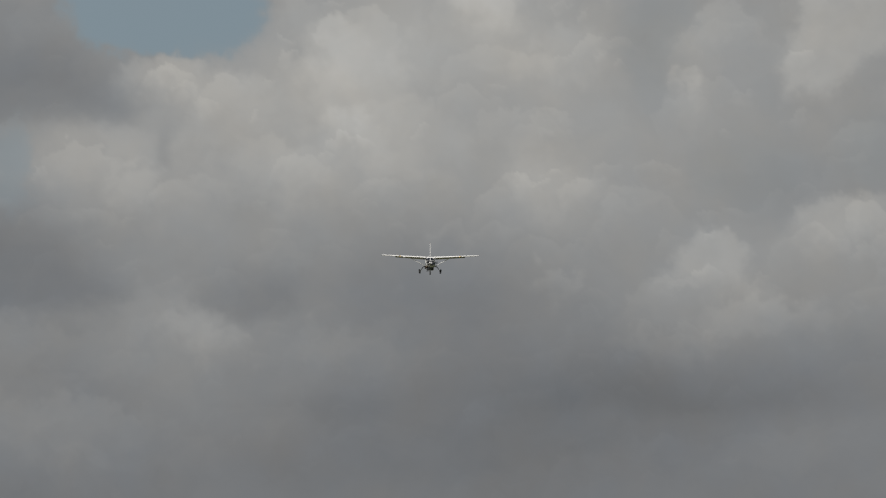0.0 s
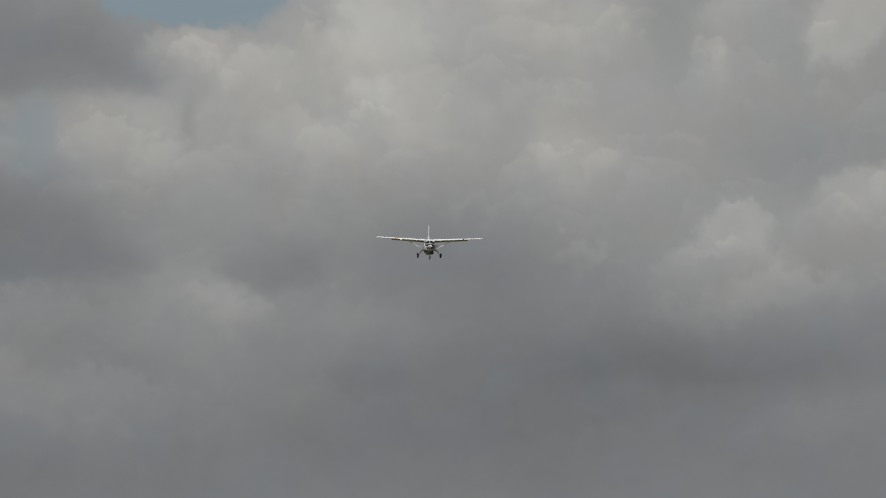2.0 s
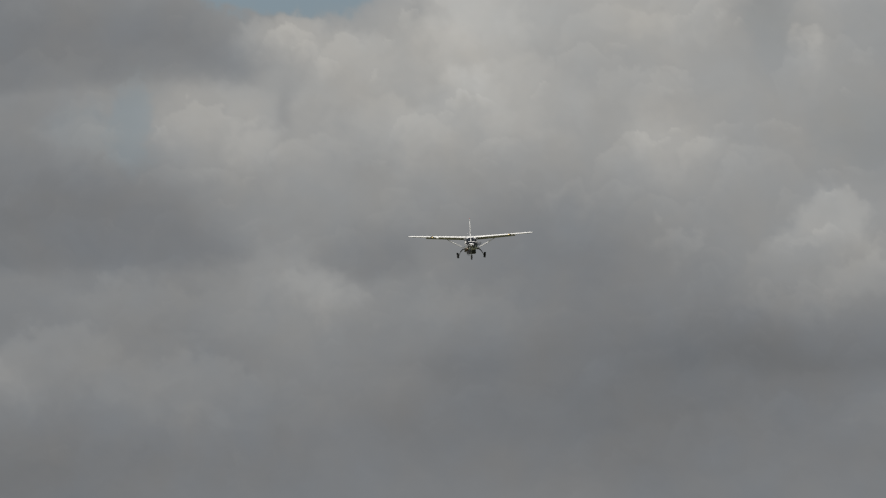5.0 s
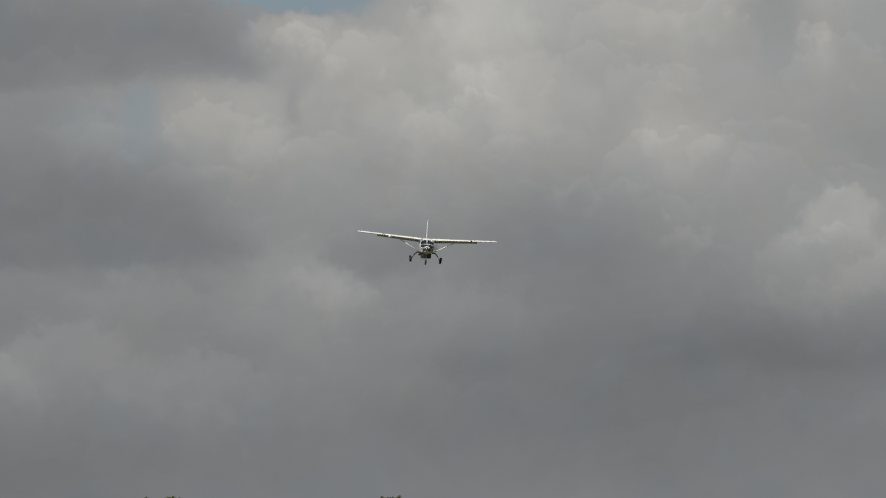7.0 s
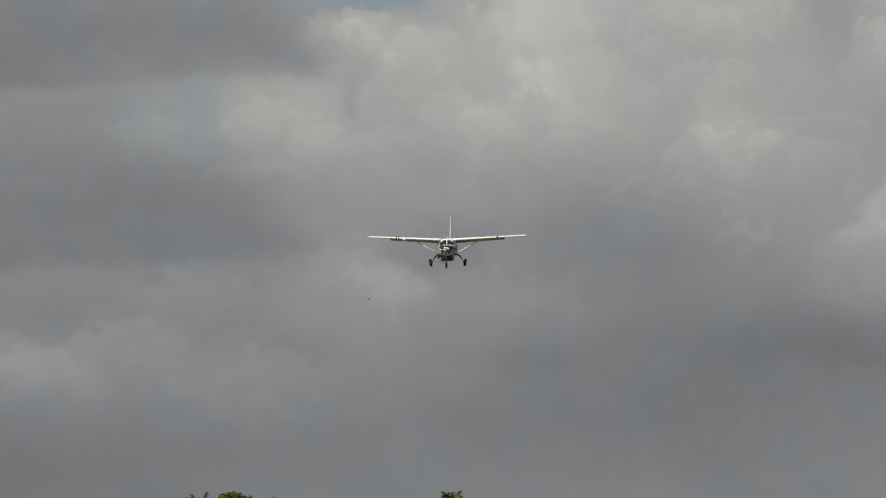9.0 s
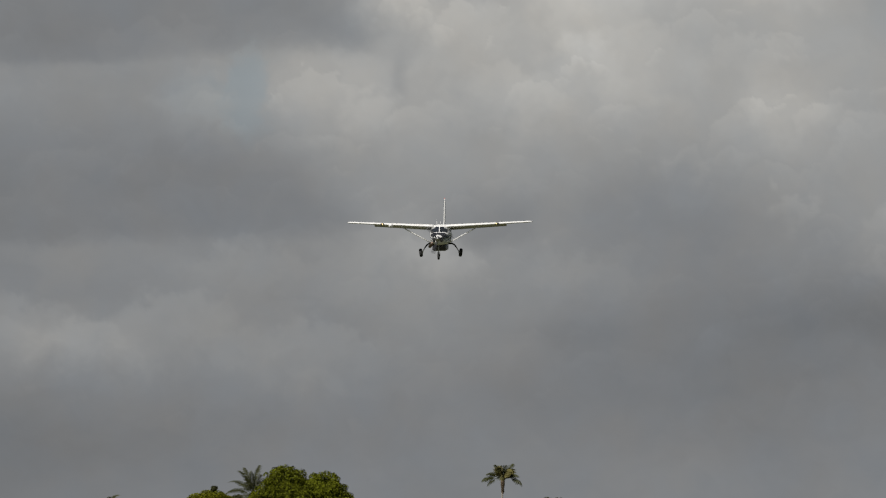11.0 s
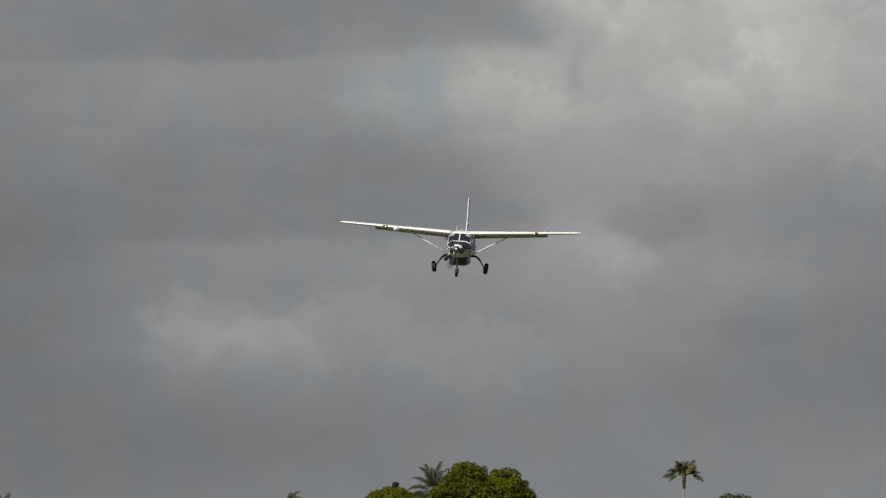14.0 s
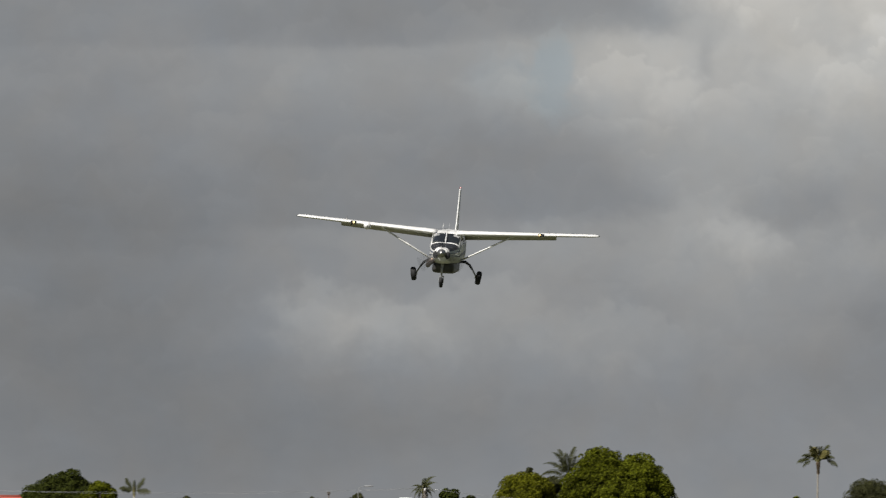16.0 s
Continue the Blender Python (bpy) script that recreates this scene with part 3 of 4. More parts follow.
    for z, le, te in ((-0.35, 5.6, 7.75), (0.1, 6.45, 7.9), (0.5, 6.95, 8.03), (2.15, 7.72, 8.42), (2.24, 7.85, 8.42)):
        rows.append((z, aerofoil(te - le, 0.115 if z > 0.2 else 0.08, le, 0.0)))
    part("fin", panel("fin", [(z, [(y, x * 1.0) for y, x in p]) for z, p in rows], WHITE, True), plane, "white swept tail fin")
    rows = [(z, aerofoil(0.62 - 0.1 * z, 0.13, le, 0.0)) for z, le in ((-0.2, 7.78), (0.5, 8.05), (2.2, 8.44))]
    part("rudder", panel("rudder", rows, WHITE, True), plane)
    part("beacon", lathe("beacon", [(0.0, 0.04), (0.04, 0.04), (0.07, 0.025), (0.08, 0.005)], BEACON, "z", 12), plane, "red beacon", pose(0, 8.2, 2.23))
    part("antenna", panel("antenna", [(0.1, aerofoil(0.3, 0.08, 0.9, 0.0)), (0.48, aerofoil(0.14, 0.08, 1.1, 0.0))], WHITE, True), plane)
    part("antenna", tube("antenna", [(-0.35, 1.6, 0.1), (-0.36, 1.75, 0.5)], [0.014, 0.005], WHITE, 6), plane)
    # belly pod
    verts, faces, rings = [], [], ((-1.95, 0.30, 0.12), (-1.87, 0.52, 0.36), (-1.5, 0.58, 0.43), (-0.8, 0.6, 0.47), (2.6, 0.6, 0.47), (3.4, 0.5, 0.34), (3.9, 0.24, 0.12))
    for y, hw, deep in rings:
        for k in range(20):
            a = 2 * math.pi * k / 20
            s, c = math.sin(a), math.cos(a)
            verts.append((hw * math.copysign(abs(s) ** 0.27, s), y, -1.62 + (0.1 if c > 0 else deep) * math.copysign(abs(c) ** 0.27, c)))
    for i in range(len(rings) - 1):
        faces += [(i * 20 + k, (i + 1) * 20 + k, (i + 1) * 20 + (k + 1) % 20, i * 20 + (k + 1) % 20) for k in range(20)]
    faces += [tuple(range(20)), tuple(120 + k for k in range(20))[::-1]]
    part("cargo_pod", mesh_of("cargo_pod", verts, faces, POD_GREY, True), plane, "charcoal belly cargo pod")
    # exhaust
    part("exhaust", tube("exhaust", [(-0.4, -2.75, -1.32), (-0.6, -2.6, -1.45), (-0.72, -2.25, -1.6), (-0.78, -1.95, -1.68)], [0.13, 0.15, 0.14, 0.13], BURNT, 14), plane,
         "heat-stained exhaust stack")
    # nose gear
    part("nose_strut", tube("nose_strut", [(0, -2.36, -1.5), (0, -2.39, -1.9), (0, -2.4, -2.2)], [0.08, 0.06, 0.045], SILVER, 12), plane, "pale grey nose gear strut")
    part("nose_fork", box("nose_fork", (-0.13, -2.46, -2.24), (0.13, -2.34, -2.17), SILVER, 0.02), plane)
    for s in (-1, 1):
        part("fork_leg", box("fork_leg", (s * 0.115 - 0.018, -2.45, -2.54), (s * 0.115 + 0.018, -2.35, -2.18), SILVER, 0.01), plane)
    wheel("nose_wheel", 0, -2.4, -2.52, 0.27, 0.18, plane)
    # propeller
    prop = part("propeller", lathe("hub", [(0.06, 0.1), (0.05, 0.22), (-0.05, 0.23), (-0.06, 0.1)], STEEL, "y", 24), plane, "spinning three-bladed propeller", pose(0, -3.5, -0.96))
    part("spinner", lathe("spinner", [(-0.06, 0.215), (-0.2, 0.195), (-0.34, 0.145), (-0.44, 0.08), (-0.48, 0.012)], STEEL, "y", 28), prop, "silver spinner")
    for k in range(3):
        rows = []
        for r, c, twist in ((0.2, 0.1, 60), (0.45, 0.19, 45), (0.8, 0.22, 32), (1.15, 0.19, 24), (1.33, 0.12, 20)):
            pts = aerofoil(c, 0.1, -0.5 * c, 0.0)
            a = radians(90 - twist)
            rows.append((r, [(y * math.cos(a) - z * math.sin(a), y * math.sin(a) + z * math.cos(a)) for y, z in pts]))
        part("blade", panel("blade", rows, DARK_PAINT, True), prop, "dark grey blade" if k == 0 else "", pose(0, 0, 0, 0, 120 * k, 0))
    return plane, prop


airplane, propeller = build_airplane()

# ---- trees, roofs and lines beyond the field ----
def leaves(centres, normals, length, width, rng):
    """Small folded leaves, each two triangles, at the centres, roughly along the surface."""
    n = len(centres)
    way = rng.normal(size=(n, 3))
    way[:, 2] -= 0.25
    way -= normals * (way * normals).sum(1, keepdims=True) * 0.7
    way /= np.linalg.norm(way, axis=1, keepdims=True)
    side = np.cross(way, normals + rng.normal(size=(n, 3)) * 0.45)
    side /= np.linalg.norm(side, axis=1, keepdims=True) + 1e-9
    size = rng.uniform(0.65, 1.25, (n, 1))
    lift = normals * length * 0.15
    a = centres - way * length * 0.5 * size
    b = centres + side * width * 0.5 * size + lift * size
    c = centres + way * length * 0.5 * size
    d = centres - side * width * 0.5 * size + lift * size
    verts = np.stack([a, b, c, d], 1).reshape(-1, 3)
    k = np.arange(n)[:, None] * 4
    return verts, np.concatenate([k + [0, 1, 2], k + [0, 2, 3]], 1).reshape(-1, 3)


def build_tree(name, label, x, y, lobes, density, leaf, leaf_mat, seed, group="", leaf_width=0.5, crowd=1.0):
    """A broad tree: trunk, limbs to each lobe of the crown, and leaf sprays over the lobes. lobes: x, y, z, radius, squash."""
    rng = np.random.default_rng(seed)
    tree = tagged(new(name), label, "tree", group)
    tree.location = (x, y, 0)
    base = min(l[2] - l[3] * l[4] for l in lobes)
    fork = max(1.2, base * 0.7)
    wide = 0.035 * max(l[2] for l in lobes)
    part("trunk", tube("trunk", [(0, 0, -0.2), (0.05, 0.02, 0.4), (0.1, 0, fork * 0.6), (0.05, 0.1, fork)], [wide * 1.6, wide * 1.15, wide, wide * 0.9], BARK, 12), tree, "brown trunk")
    for lx, ly, lz, r, q in lobes:
        mid = (lx * 0.45 + rng.normal() * 0.2, ly * 0.45, fork + (lz - fork) * 0.45)
        part("limb", tube("limb", [(0.05, 0.1, fork - 0.2), mid, (lx, ly, lz)], [wide * 0.6, wide * 0.38, wide * 0.12], BARK, 8), tree)
    pts, nrm, core_v, core_f = [], [], [], []
    for lx, ly, lz, r, q in lobes:
        # each lobe is a heap of leaf clumps of uneven size, with gaps between them
        tufts = int(7 * r * r * density) + 9
        z = rng.uniform(-0.5, 1, tufts)
        a = rng.uniform(0, 2 * math.pi, tufts)
        h = np.sqrt(1 - z * z)
        n = np.stack([h * np.cos(a), h * np.sin(a), z], 1)
        clump = rng.uniform(0.3, 0.8, tufts) * min(1.0, 0.45 + 0.3 * r)
        centre = np.array([lx, ly, lz]) + n * (r * rng.uniform(0.68, 1.1, (tufts, 1)) - 0.7 * clump[:, None]) * [1, 1, q]
        counts = (clump * clump * 250 * crowd).astype(int) + 14
        which = np.repeat(np.arange(tufts), counts)
        off = rng.normal(size=(len(which), 3)) + n[which] * 0.7 + [0, 0, 0.35]
        off /= np.linalg.norm(off, axis=1, keepdims=True)
        pts.append(centre[which] + off * (clump[which] * rng.uniform(0.72, 1.1, len(which)))[:, None])
        nrm.append(off)
        # shaded inner twigs and leaves
        inner = rng.normal(size=(int(90 * r * r * density * crowd) + 40, 3))
        inner /= np.linalg.norm(inner, axis=1, keepdims=True)
        pts.append(np.array([lx, ly, lz]) + inner * r * rng.uniform(0.45, 0.7, (len(inner), 1)) * [1, 1, q])
        nrm.append(inner)
    verts, faces = leaves(np.concatenate(pts), np.concatenate(nrm), leaf, leaf * leaf_width, rng)
    part("crown", mesh_of("crown", verts, faces, leaf_mat), tree, "crown of dense green leaves")
    return tree


def dome(rng, width, top, low, count, deep=0.8, extra=(), power=2.2):
    """Lobes heaped into a broad dome; extra lobes break its outline."""
    lobes = []
    for k in range(count):
        s, a = math.sqrt((k + 0.5) / count), 2.4 * k + rng.uniform(-0.2, 0.2)
        r = rng.uniform(0.15, 0.23) * width
        x, y = s * math.cos(a) * (width / 2 - r * 0.8), s * math.sin(a) * deep * (width / 2 - r * 0.8)
        z = low + (top - r * 0.85 - low) * math.sqrt(max(0, 1 - (s * 0.93) ** power)) + rng.uniform(-0.3, 0.2)
        lobes.append((x, y, z, r, rng.uniform(0.75, 0.9)))
    for k in range(count // 2):
        a = 2 * math.pi * k / (count // 2)
        r = 0.17 * width
        lobes.append((math.cos(a) * (width / 2 - r), math.sin(a) * deep * (width / 2 - r), low + rng.uniform(-0.1, 0.3) * (top - low) * 0.5, r, 0.9))
    return lobes + list(extra)


def frond_mesh(name, length, bend, leaflet, droop, mat, seed, pairs=26, broad=0.085, bare=0.16):
    """A feathered palm leaf along +x: a bending rib with hanging leaflets."""
    rng = np.random.default_rng(seed)
    rib, verts, faces = [], [], []
    for k in range(13):
        s = k / 12
        rib.append(Vector((length * s * (1 - 0.25 * bend * s * s), 0, length * (0.25 * s - bend * 0.62 * s * s))))
    t = tube("rib", rib, [0.045 * (1 - 0.8 * k / 12) for k in range(13)], mat, 5)
    verts += [tuple(v.co) for v in t.vertices]
    faces += [tuple(p.vertices) for p in t.polygons]
    for k in range(pairs):
        s = bare + (0.98 - bare) * k / (pairs - 1)
        i = min(11, int(s * 12))
        p = rib[i].lerp(rib[i + 1], s * 12 - i)
        way = (rib[i + 1] - rib[i]).normalized()
        size = leaflet * (0.55 + 0.9 * math.sin(math.pi * min(1, s * 0.85 + 0.1))) * rng.uniform(0.8, 1.15)
        for side in (-1, 1):
            out = (Vector((0, side, 0)) + way * 0.75 + Vector((0, 0, -droop + rng.uniform(-0.2, 0.2)))).normalized()
            tip = p + out * size + Vector((0, 0, -0.3 * droop * size))
            mid = p.lerp(tip, 0.45) + Vector((0, 0, 0.05 * size))
            w = way * broad * max(1.0, length / 3)
            n = len(verts)
            verts += [tuple(p), tuple(mid + w), tuple(tip), tuple(mid - w)]
            faces += [(n, n + 1, n + 2), (n, n + 2, n + 3)]
    bpy.data.meshes.remove(t)
    return mesh_of(name, verts, faces, mat)


def build_palm(label, x, y, height, length, count, seed, lean=0.3, bark=PALM_BARK, slim=0.14, bend=(0.5, 1.3), leaflet=0.55, droop=0.55, dry=0, rise=(-10, 70), broad=0.085, pairs=26, bare=0.16, heart=1.0, hang=40, fan=()):
    rng = np.random.default_rng(seed)
    palm = tagged(new("palm_tree"), label, "palm tree", "palm trees")
    palm.location = (x, y, 0)
    part("trunk", tube("trunk", [(lean * (k / 8) ** 2 - lean, 0, height * k / 8 - (0.2 if k == 0 else 0)) for k in range(9)],
                       [slim * (1.5 if k == 0 else 1.12 - 0.45 * k / 8) for k in range(9)], bark, 10), palm, "slender ringed grey trunk")
    shapes = [frond_mesh("frond", length, bend[0] + (bend[1] - bend[0]) * k / 3, leaflet * length / 3, droop, PALM_LEAF, seed + k, pairs, broad, bare) for k in range(4)]
    straw = frond_mesh("frond", length * (0.7 if hang > 0 else 0.58), 1.6 if hang > 0 else 0.5, leaflet * length / 3, 1.2, PALM_DRY, seed + 9)
    for turn, up, reach, arch in fan:
        part("frond", shapes[arch], palm, "", pose(0, 0, height) @ pose(0, 0, 0, 0, 0, turn + rng.uniform(-8, 8)) @ pose(0, 0, 0, 0, -up, 0) @ Matrix.Diagonal((reach, reach, reach, 1)) @ pose(0.05, 0, 0))
    for k in range(0 if fan else count):
        up = rise[0] + (rise[1] - rise[0]) * ((k + 0.5) / count) + rng.uniform(-6, 6)
        kind = shapes[3 - min(3, int(4 * k / count))]
        part("frond", kind, palm, "", pose(0, 0, height) @ pose(0, 0, 0, 0, 0, 137.5 * k + rng.uniform(-15, 15)) @ pose(0, 0, 0, 0, -up, 0) @ pose(0.05, 0, 0))
    for k in range(dry):
        part("frond", straw, palm, "dry straw-coloured frond", pose(0, 0, height) @ pose(0, 0, 0, 0, 0, 97 * k + 40) @ pose(0, 0, 0, 0, hang + rng.uniform(-20, 20), 0))
    part("heart", lathe("heart", [(-0.6, slim * 0.7), (-0.25, slim * 1.2), (0.1, slim * 1.4 * heart), (0.6, slim * 0.4 * heart)], PALM_DRY, "z", 10), palm, "straw-coloured crown heart", pose(0, 0, height))
    if hang < 0:
        part("frond_sheath", lathe("frond_sheath", [(-1.7, slim * 0.6), (-1.45, slim * 1.5), (-1.1, slim * 1.3), (-0.7, slim * 1.8), (-0.3, slim * 2.0), (0.0, slim * 1.5)], SHEATH, "z", 9), palm, "ragged brown frond bases", pose(0, 0, height))
    return palm


# fronds of four palms: direction round the trunk, rise, length, how far they arch (0 to 3)
COCONUT_FAN = [(180, 32, 1.0, 2), (178, 62, 0.95, 2), (195, 80, 1.0, 1), (150, 78, 1.0, 0), (90, 76, 1.05, 1), (270, 72, 1.0, 1), (20, 84, 1.05, 0), (2, 68, 1.08, 2), (355, 42, 0.9, 2), (8, 20, 0.8, 3),
               (250, 55, 0.9, 2), (120, 55, 0.9, 2), (300, 66, 1.0, 1), (60, 60, 0.95, 2), (215, 12, 0.75, 3), (320, 10, 0.75, 3), (265, 25, 0.7, 3), (175, -12, 0.55, 2), (8, -10, 0.55, 2)]
TALL_FAN = [(180, 14, 0.95, 1), (168, 20, 0.85, 2), (192, 4, 0.8, 2), (185, 42, 0.8, 2), (170, 36, 0.75, 1), (176, 70, 0.74, 0), (265, 78, 0.66, 0), (90, 70, 0.64, 1), (4, 64, 0.84, 0), (14, 56, 0.75, 1),
            (0, 34, 0.8, 2), (350, 30, 0.7, 1), (356, 9, 0.95, 2), (6, 4, 0.9, 1), (300, 82, 0.66, 0), (240, 62, 0.6, 1), (250, 30, 0.65, 3), (100, 34, 0.65, 2)]
SHAGGY_FAN = [(180, 58, 0.75, 2), (0, 68, 0.95, 2), (90, 82, 1.0, 1), (270, 72, 0.9, 2), (12, 84, 1.1, 1), (180, 30, 0.8, 3), (0, 28, 0.8, 3), (205, 6, 0.8, 3), (335, 4, 0.8, 3), (250, 40, 0.7, 3),
              (120, 50, 0.8, 3), (300, 55, 0.8, 3), (60, 40, 0.7, 3), (170, -25, 0.8, 3), (10, -28, 0.8, 3), (270, 0, 0.7, 3)]
STIFF_FAN = [(180, 58, 0.92, 0), (0, 54, 0.98, 0), (180, 14, 0.9, 0), (186, 26, 0.8, 1), (0, 4, 1.02, 1), (90, 70, 0.7, 0), (270, 40, 0.7, 1), (350, 12, 0.85, 1)]


def build_trees():
    rng = np.random.default_rng(5)
    # big mango, two heaps
    x, y, z = 19.45, 620, 14.94
    lobes = dome(rng, 13.2, z - 1.0, 7.5, 16, 0.8, [(-2.3, -1.6, z - 2.1, 2.0, 0.85), (-1.2, -0.5, z - 1.9, 1.9, 0.85), (2.9, -0.8, z - 2.3, 1.7, 0.95),
                                                    (3.5, -1.8, z - 3.6, 2.1, 0.9), (5.0, -0.5, z - 5.2, 1.9, 0.9)])
    build_tree("mango_tree", "large mango tree with a dense sunlit rounded crown", x, y, lobes, 1.25, 0.25, LEAF, 31, "mango trees")
    # lower yellowish neighbour
    x, y, z = 9.23, 606, 11.84
    build_tree("mango_tree", "smaller mango tree with yellowish young leaves", x, y, dome(rng, 7.6, z, 6.6, 12, 0.8), 1.3, 0.24, LEAF_YELLOW, 32, "mango trees")
    x, y, z = 12.42, 640, 12.13
    build_tree("broadleaf_tree", "dull dark-green tree between the mango trees", x, y, dome(rng, 5.5, z, 7.0, 7, 0.8), 1.1, 0.3, LEAF_DARK, 33)
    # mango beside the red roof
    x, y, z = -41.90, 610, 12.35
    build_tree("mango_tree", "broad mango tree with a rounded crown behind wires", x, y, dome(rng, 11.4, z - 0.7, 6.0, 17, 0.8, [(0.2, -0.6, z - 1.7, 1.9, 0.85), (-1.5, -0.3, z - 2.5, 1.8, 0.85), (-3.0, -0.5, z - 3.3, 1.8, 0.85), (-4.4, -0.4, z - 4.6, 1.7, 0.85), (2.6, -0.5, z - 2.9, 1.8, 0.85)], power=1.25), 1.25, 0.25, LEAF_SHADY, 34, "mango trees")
    x, y, z = -36.89, 590, 10.83
    build_tree("mango_tree", "low bright-green mango tree beside a broader one", x, y, dome(rng, 4.6, z, 6.6, 8, 0.8), 1.3, 0.25, LEAF, 35, "mango trees")
    # dark open tree
    x, y, z = 49.9, 640, 11.75
    build_tree("broadleaf_tree", "dull dark-green tree with a loose open crown", x, y, dome(rng, 7.4, z, 7.0, 26, 0.8), 0.55, 0.22, LEAF_DARK, 36, leaf_width=0.35, crowd=0.45)
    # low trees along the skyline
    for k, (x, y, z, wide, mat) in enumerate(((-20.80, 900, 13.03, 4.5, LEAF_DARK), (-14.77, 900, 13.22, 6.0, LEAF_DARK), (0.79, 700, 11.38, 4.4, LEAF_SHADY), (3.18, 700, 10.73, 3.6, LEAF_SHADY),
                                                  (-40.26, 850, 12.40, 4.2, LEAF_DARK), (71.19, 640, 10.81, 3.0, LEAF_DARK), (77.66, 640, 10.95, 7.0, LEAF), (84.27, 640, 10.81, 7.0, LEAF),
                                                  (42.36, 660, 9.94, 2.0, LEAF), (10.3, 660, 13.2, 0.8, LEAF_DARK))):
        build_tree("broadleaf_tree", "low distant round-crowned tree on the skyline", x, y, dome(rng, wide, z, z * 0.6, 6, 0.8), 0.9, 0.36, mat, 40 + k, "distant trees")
    # palms
    x, y, z = 14.8, 650, 12.1
    build_palm("coconut palm with arching feathery fronds behind mango trees", x, y, z, 3.9, 17, 51, bend=(0.55, 1.45), rise=(2, 82), leaflet=0.4, droop=1.2, broad=0.03, pairs=32, bark=BARK, fan=COCONUT_FAN)
    x, y, z = 43.82, 640, 13.8
    build_palm("tall slim palm with a sparse crown of short fronds", x, y, z, 2.8, 15, 52, lean=0.2, slim=0.13, bend=(0.5, 1.1), leaflet=0.74, droop=0.8, dry=4, rise=(4, 46), broad=0.05, pairs=14, bare=0.38, heart=2.2, hang=-76, fan=TALL_FAN)
    x, y, z = -33.80, 600, 9.68
    build_palm("small palm with stiff upright fronds", x, y, z, 1.9, 14, 53, bend=(0.3, 0.7), rise=(-6, 62), broad=0.035, droop=1.3, leaflet=0.6, pairs=24, fan=STIFF_FAN)
    x, y, z = -2.3, 640, 10.45
    build_palm("small shaggy coconut palm with drooping fronds", x, y, z, 2.0, 24, 54, bend=(0.9, 1.7), rise=(10, 90), leaflet=0.6, droop=1.2, broad=0.04, pairs=26, bark=BARK, fan=SHAGGY_FAN)
    x, y, z = 71.85, 640, 9.7
    build_palm("palm with a bushy crown among low trees", x, y, z, 2.2, 16, 55, bend=(0.5, 1.3), rise=(-30, 70))


build_trees()


def build_house(label, x, y, wide, deep, eaves, ridge, roof_mat, turn):
    house = tagged(new("house"), label, "house", "houses")
    house.matrix_basis = pose(x, y, 0, 0, 0, turn)
    w, d = wide / 2, deep / 2
    for name, lo, hi in (("wall", (-w, -d, 0), (w, -d + 0.2, eaves)), ("wall", (-w, d - 0.2, 0), (w, d, eaves)), ("wall", (-w, -d + 0.2, 0), (-w + 0.2, d - 0.2, eaves)),
                         ("wall", (w - 0.2, -d + 0.2, 0), (w, d - 0.2, eaves))):
        part(name, box(name, lo, hi, PLASTER, 0), house, "pale plastered wall")
    o = 0.5
    for s in (-1, 1):
        verts = [(-w - o, s * (d + o), eaves - 0.1), (w + o, s * (d + o), eaves - 0.1), (max(0.1, w + o - 1.5), 0, ridge), (-max(0.1, w + o - 1.5), 0, ridge)]
        verts += [(a, b, c + 0.06) for a, b, c in verts]
        faces = [(0, 1, 2, 3), (4, 5, 6, 7), (0, 1, 5, 4), (1, 2, 6, 5), (2, 3, 7, 6), (3, 0, 4, 7)]
        part("roof", mesh_of("roof", verts, faces, roof_mat), house, "sheet metal roof slope")
        verts = [(s * (w + o), -d - o, eaves - 0.1), (s * (w + o), d + o, eaves - 0.1), (s * (max(0.1, w + o - 1.5)), 0, ridge)]
        verts += [(a, b, c + 0.06) for a, b, c in verts]
        part("roof", mesh_of("roof", verts, [(0, 1, 2), (3, 4, 5), (0, 1, 4, 3), (1, 2, 5, 4), (2, 0, 3, 5)], roof_mat), house, "sheet metal hip end")
    part("ridge_cap", tube("ridge_cap", [(-max(0.1, w + o - 1.5), 0, ridge + 0.05), (max(0.1, w + o - 1.5), 0, ridge + 0.05)], [0.09, 0.09], roof_mat, 8), house)


x, y, z = -32.51, 380, 6.36
build_house("house with a red sheet metal hip roof", x, y, 8.4, 6.5, z - 1.9, z, ROOF_RED, 6)
x, y, z = -3.81, 560, 8.36
build_house("small house with a white sheet metal roof", x, y, 3.3, 4.0, z - 0.9, z, ROOF_WHITE, 0)


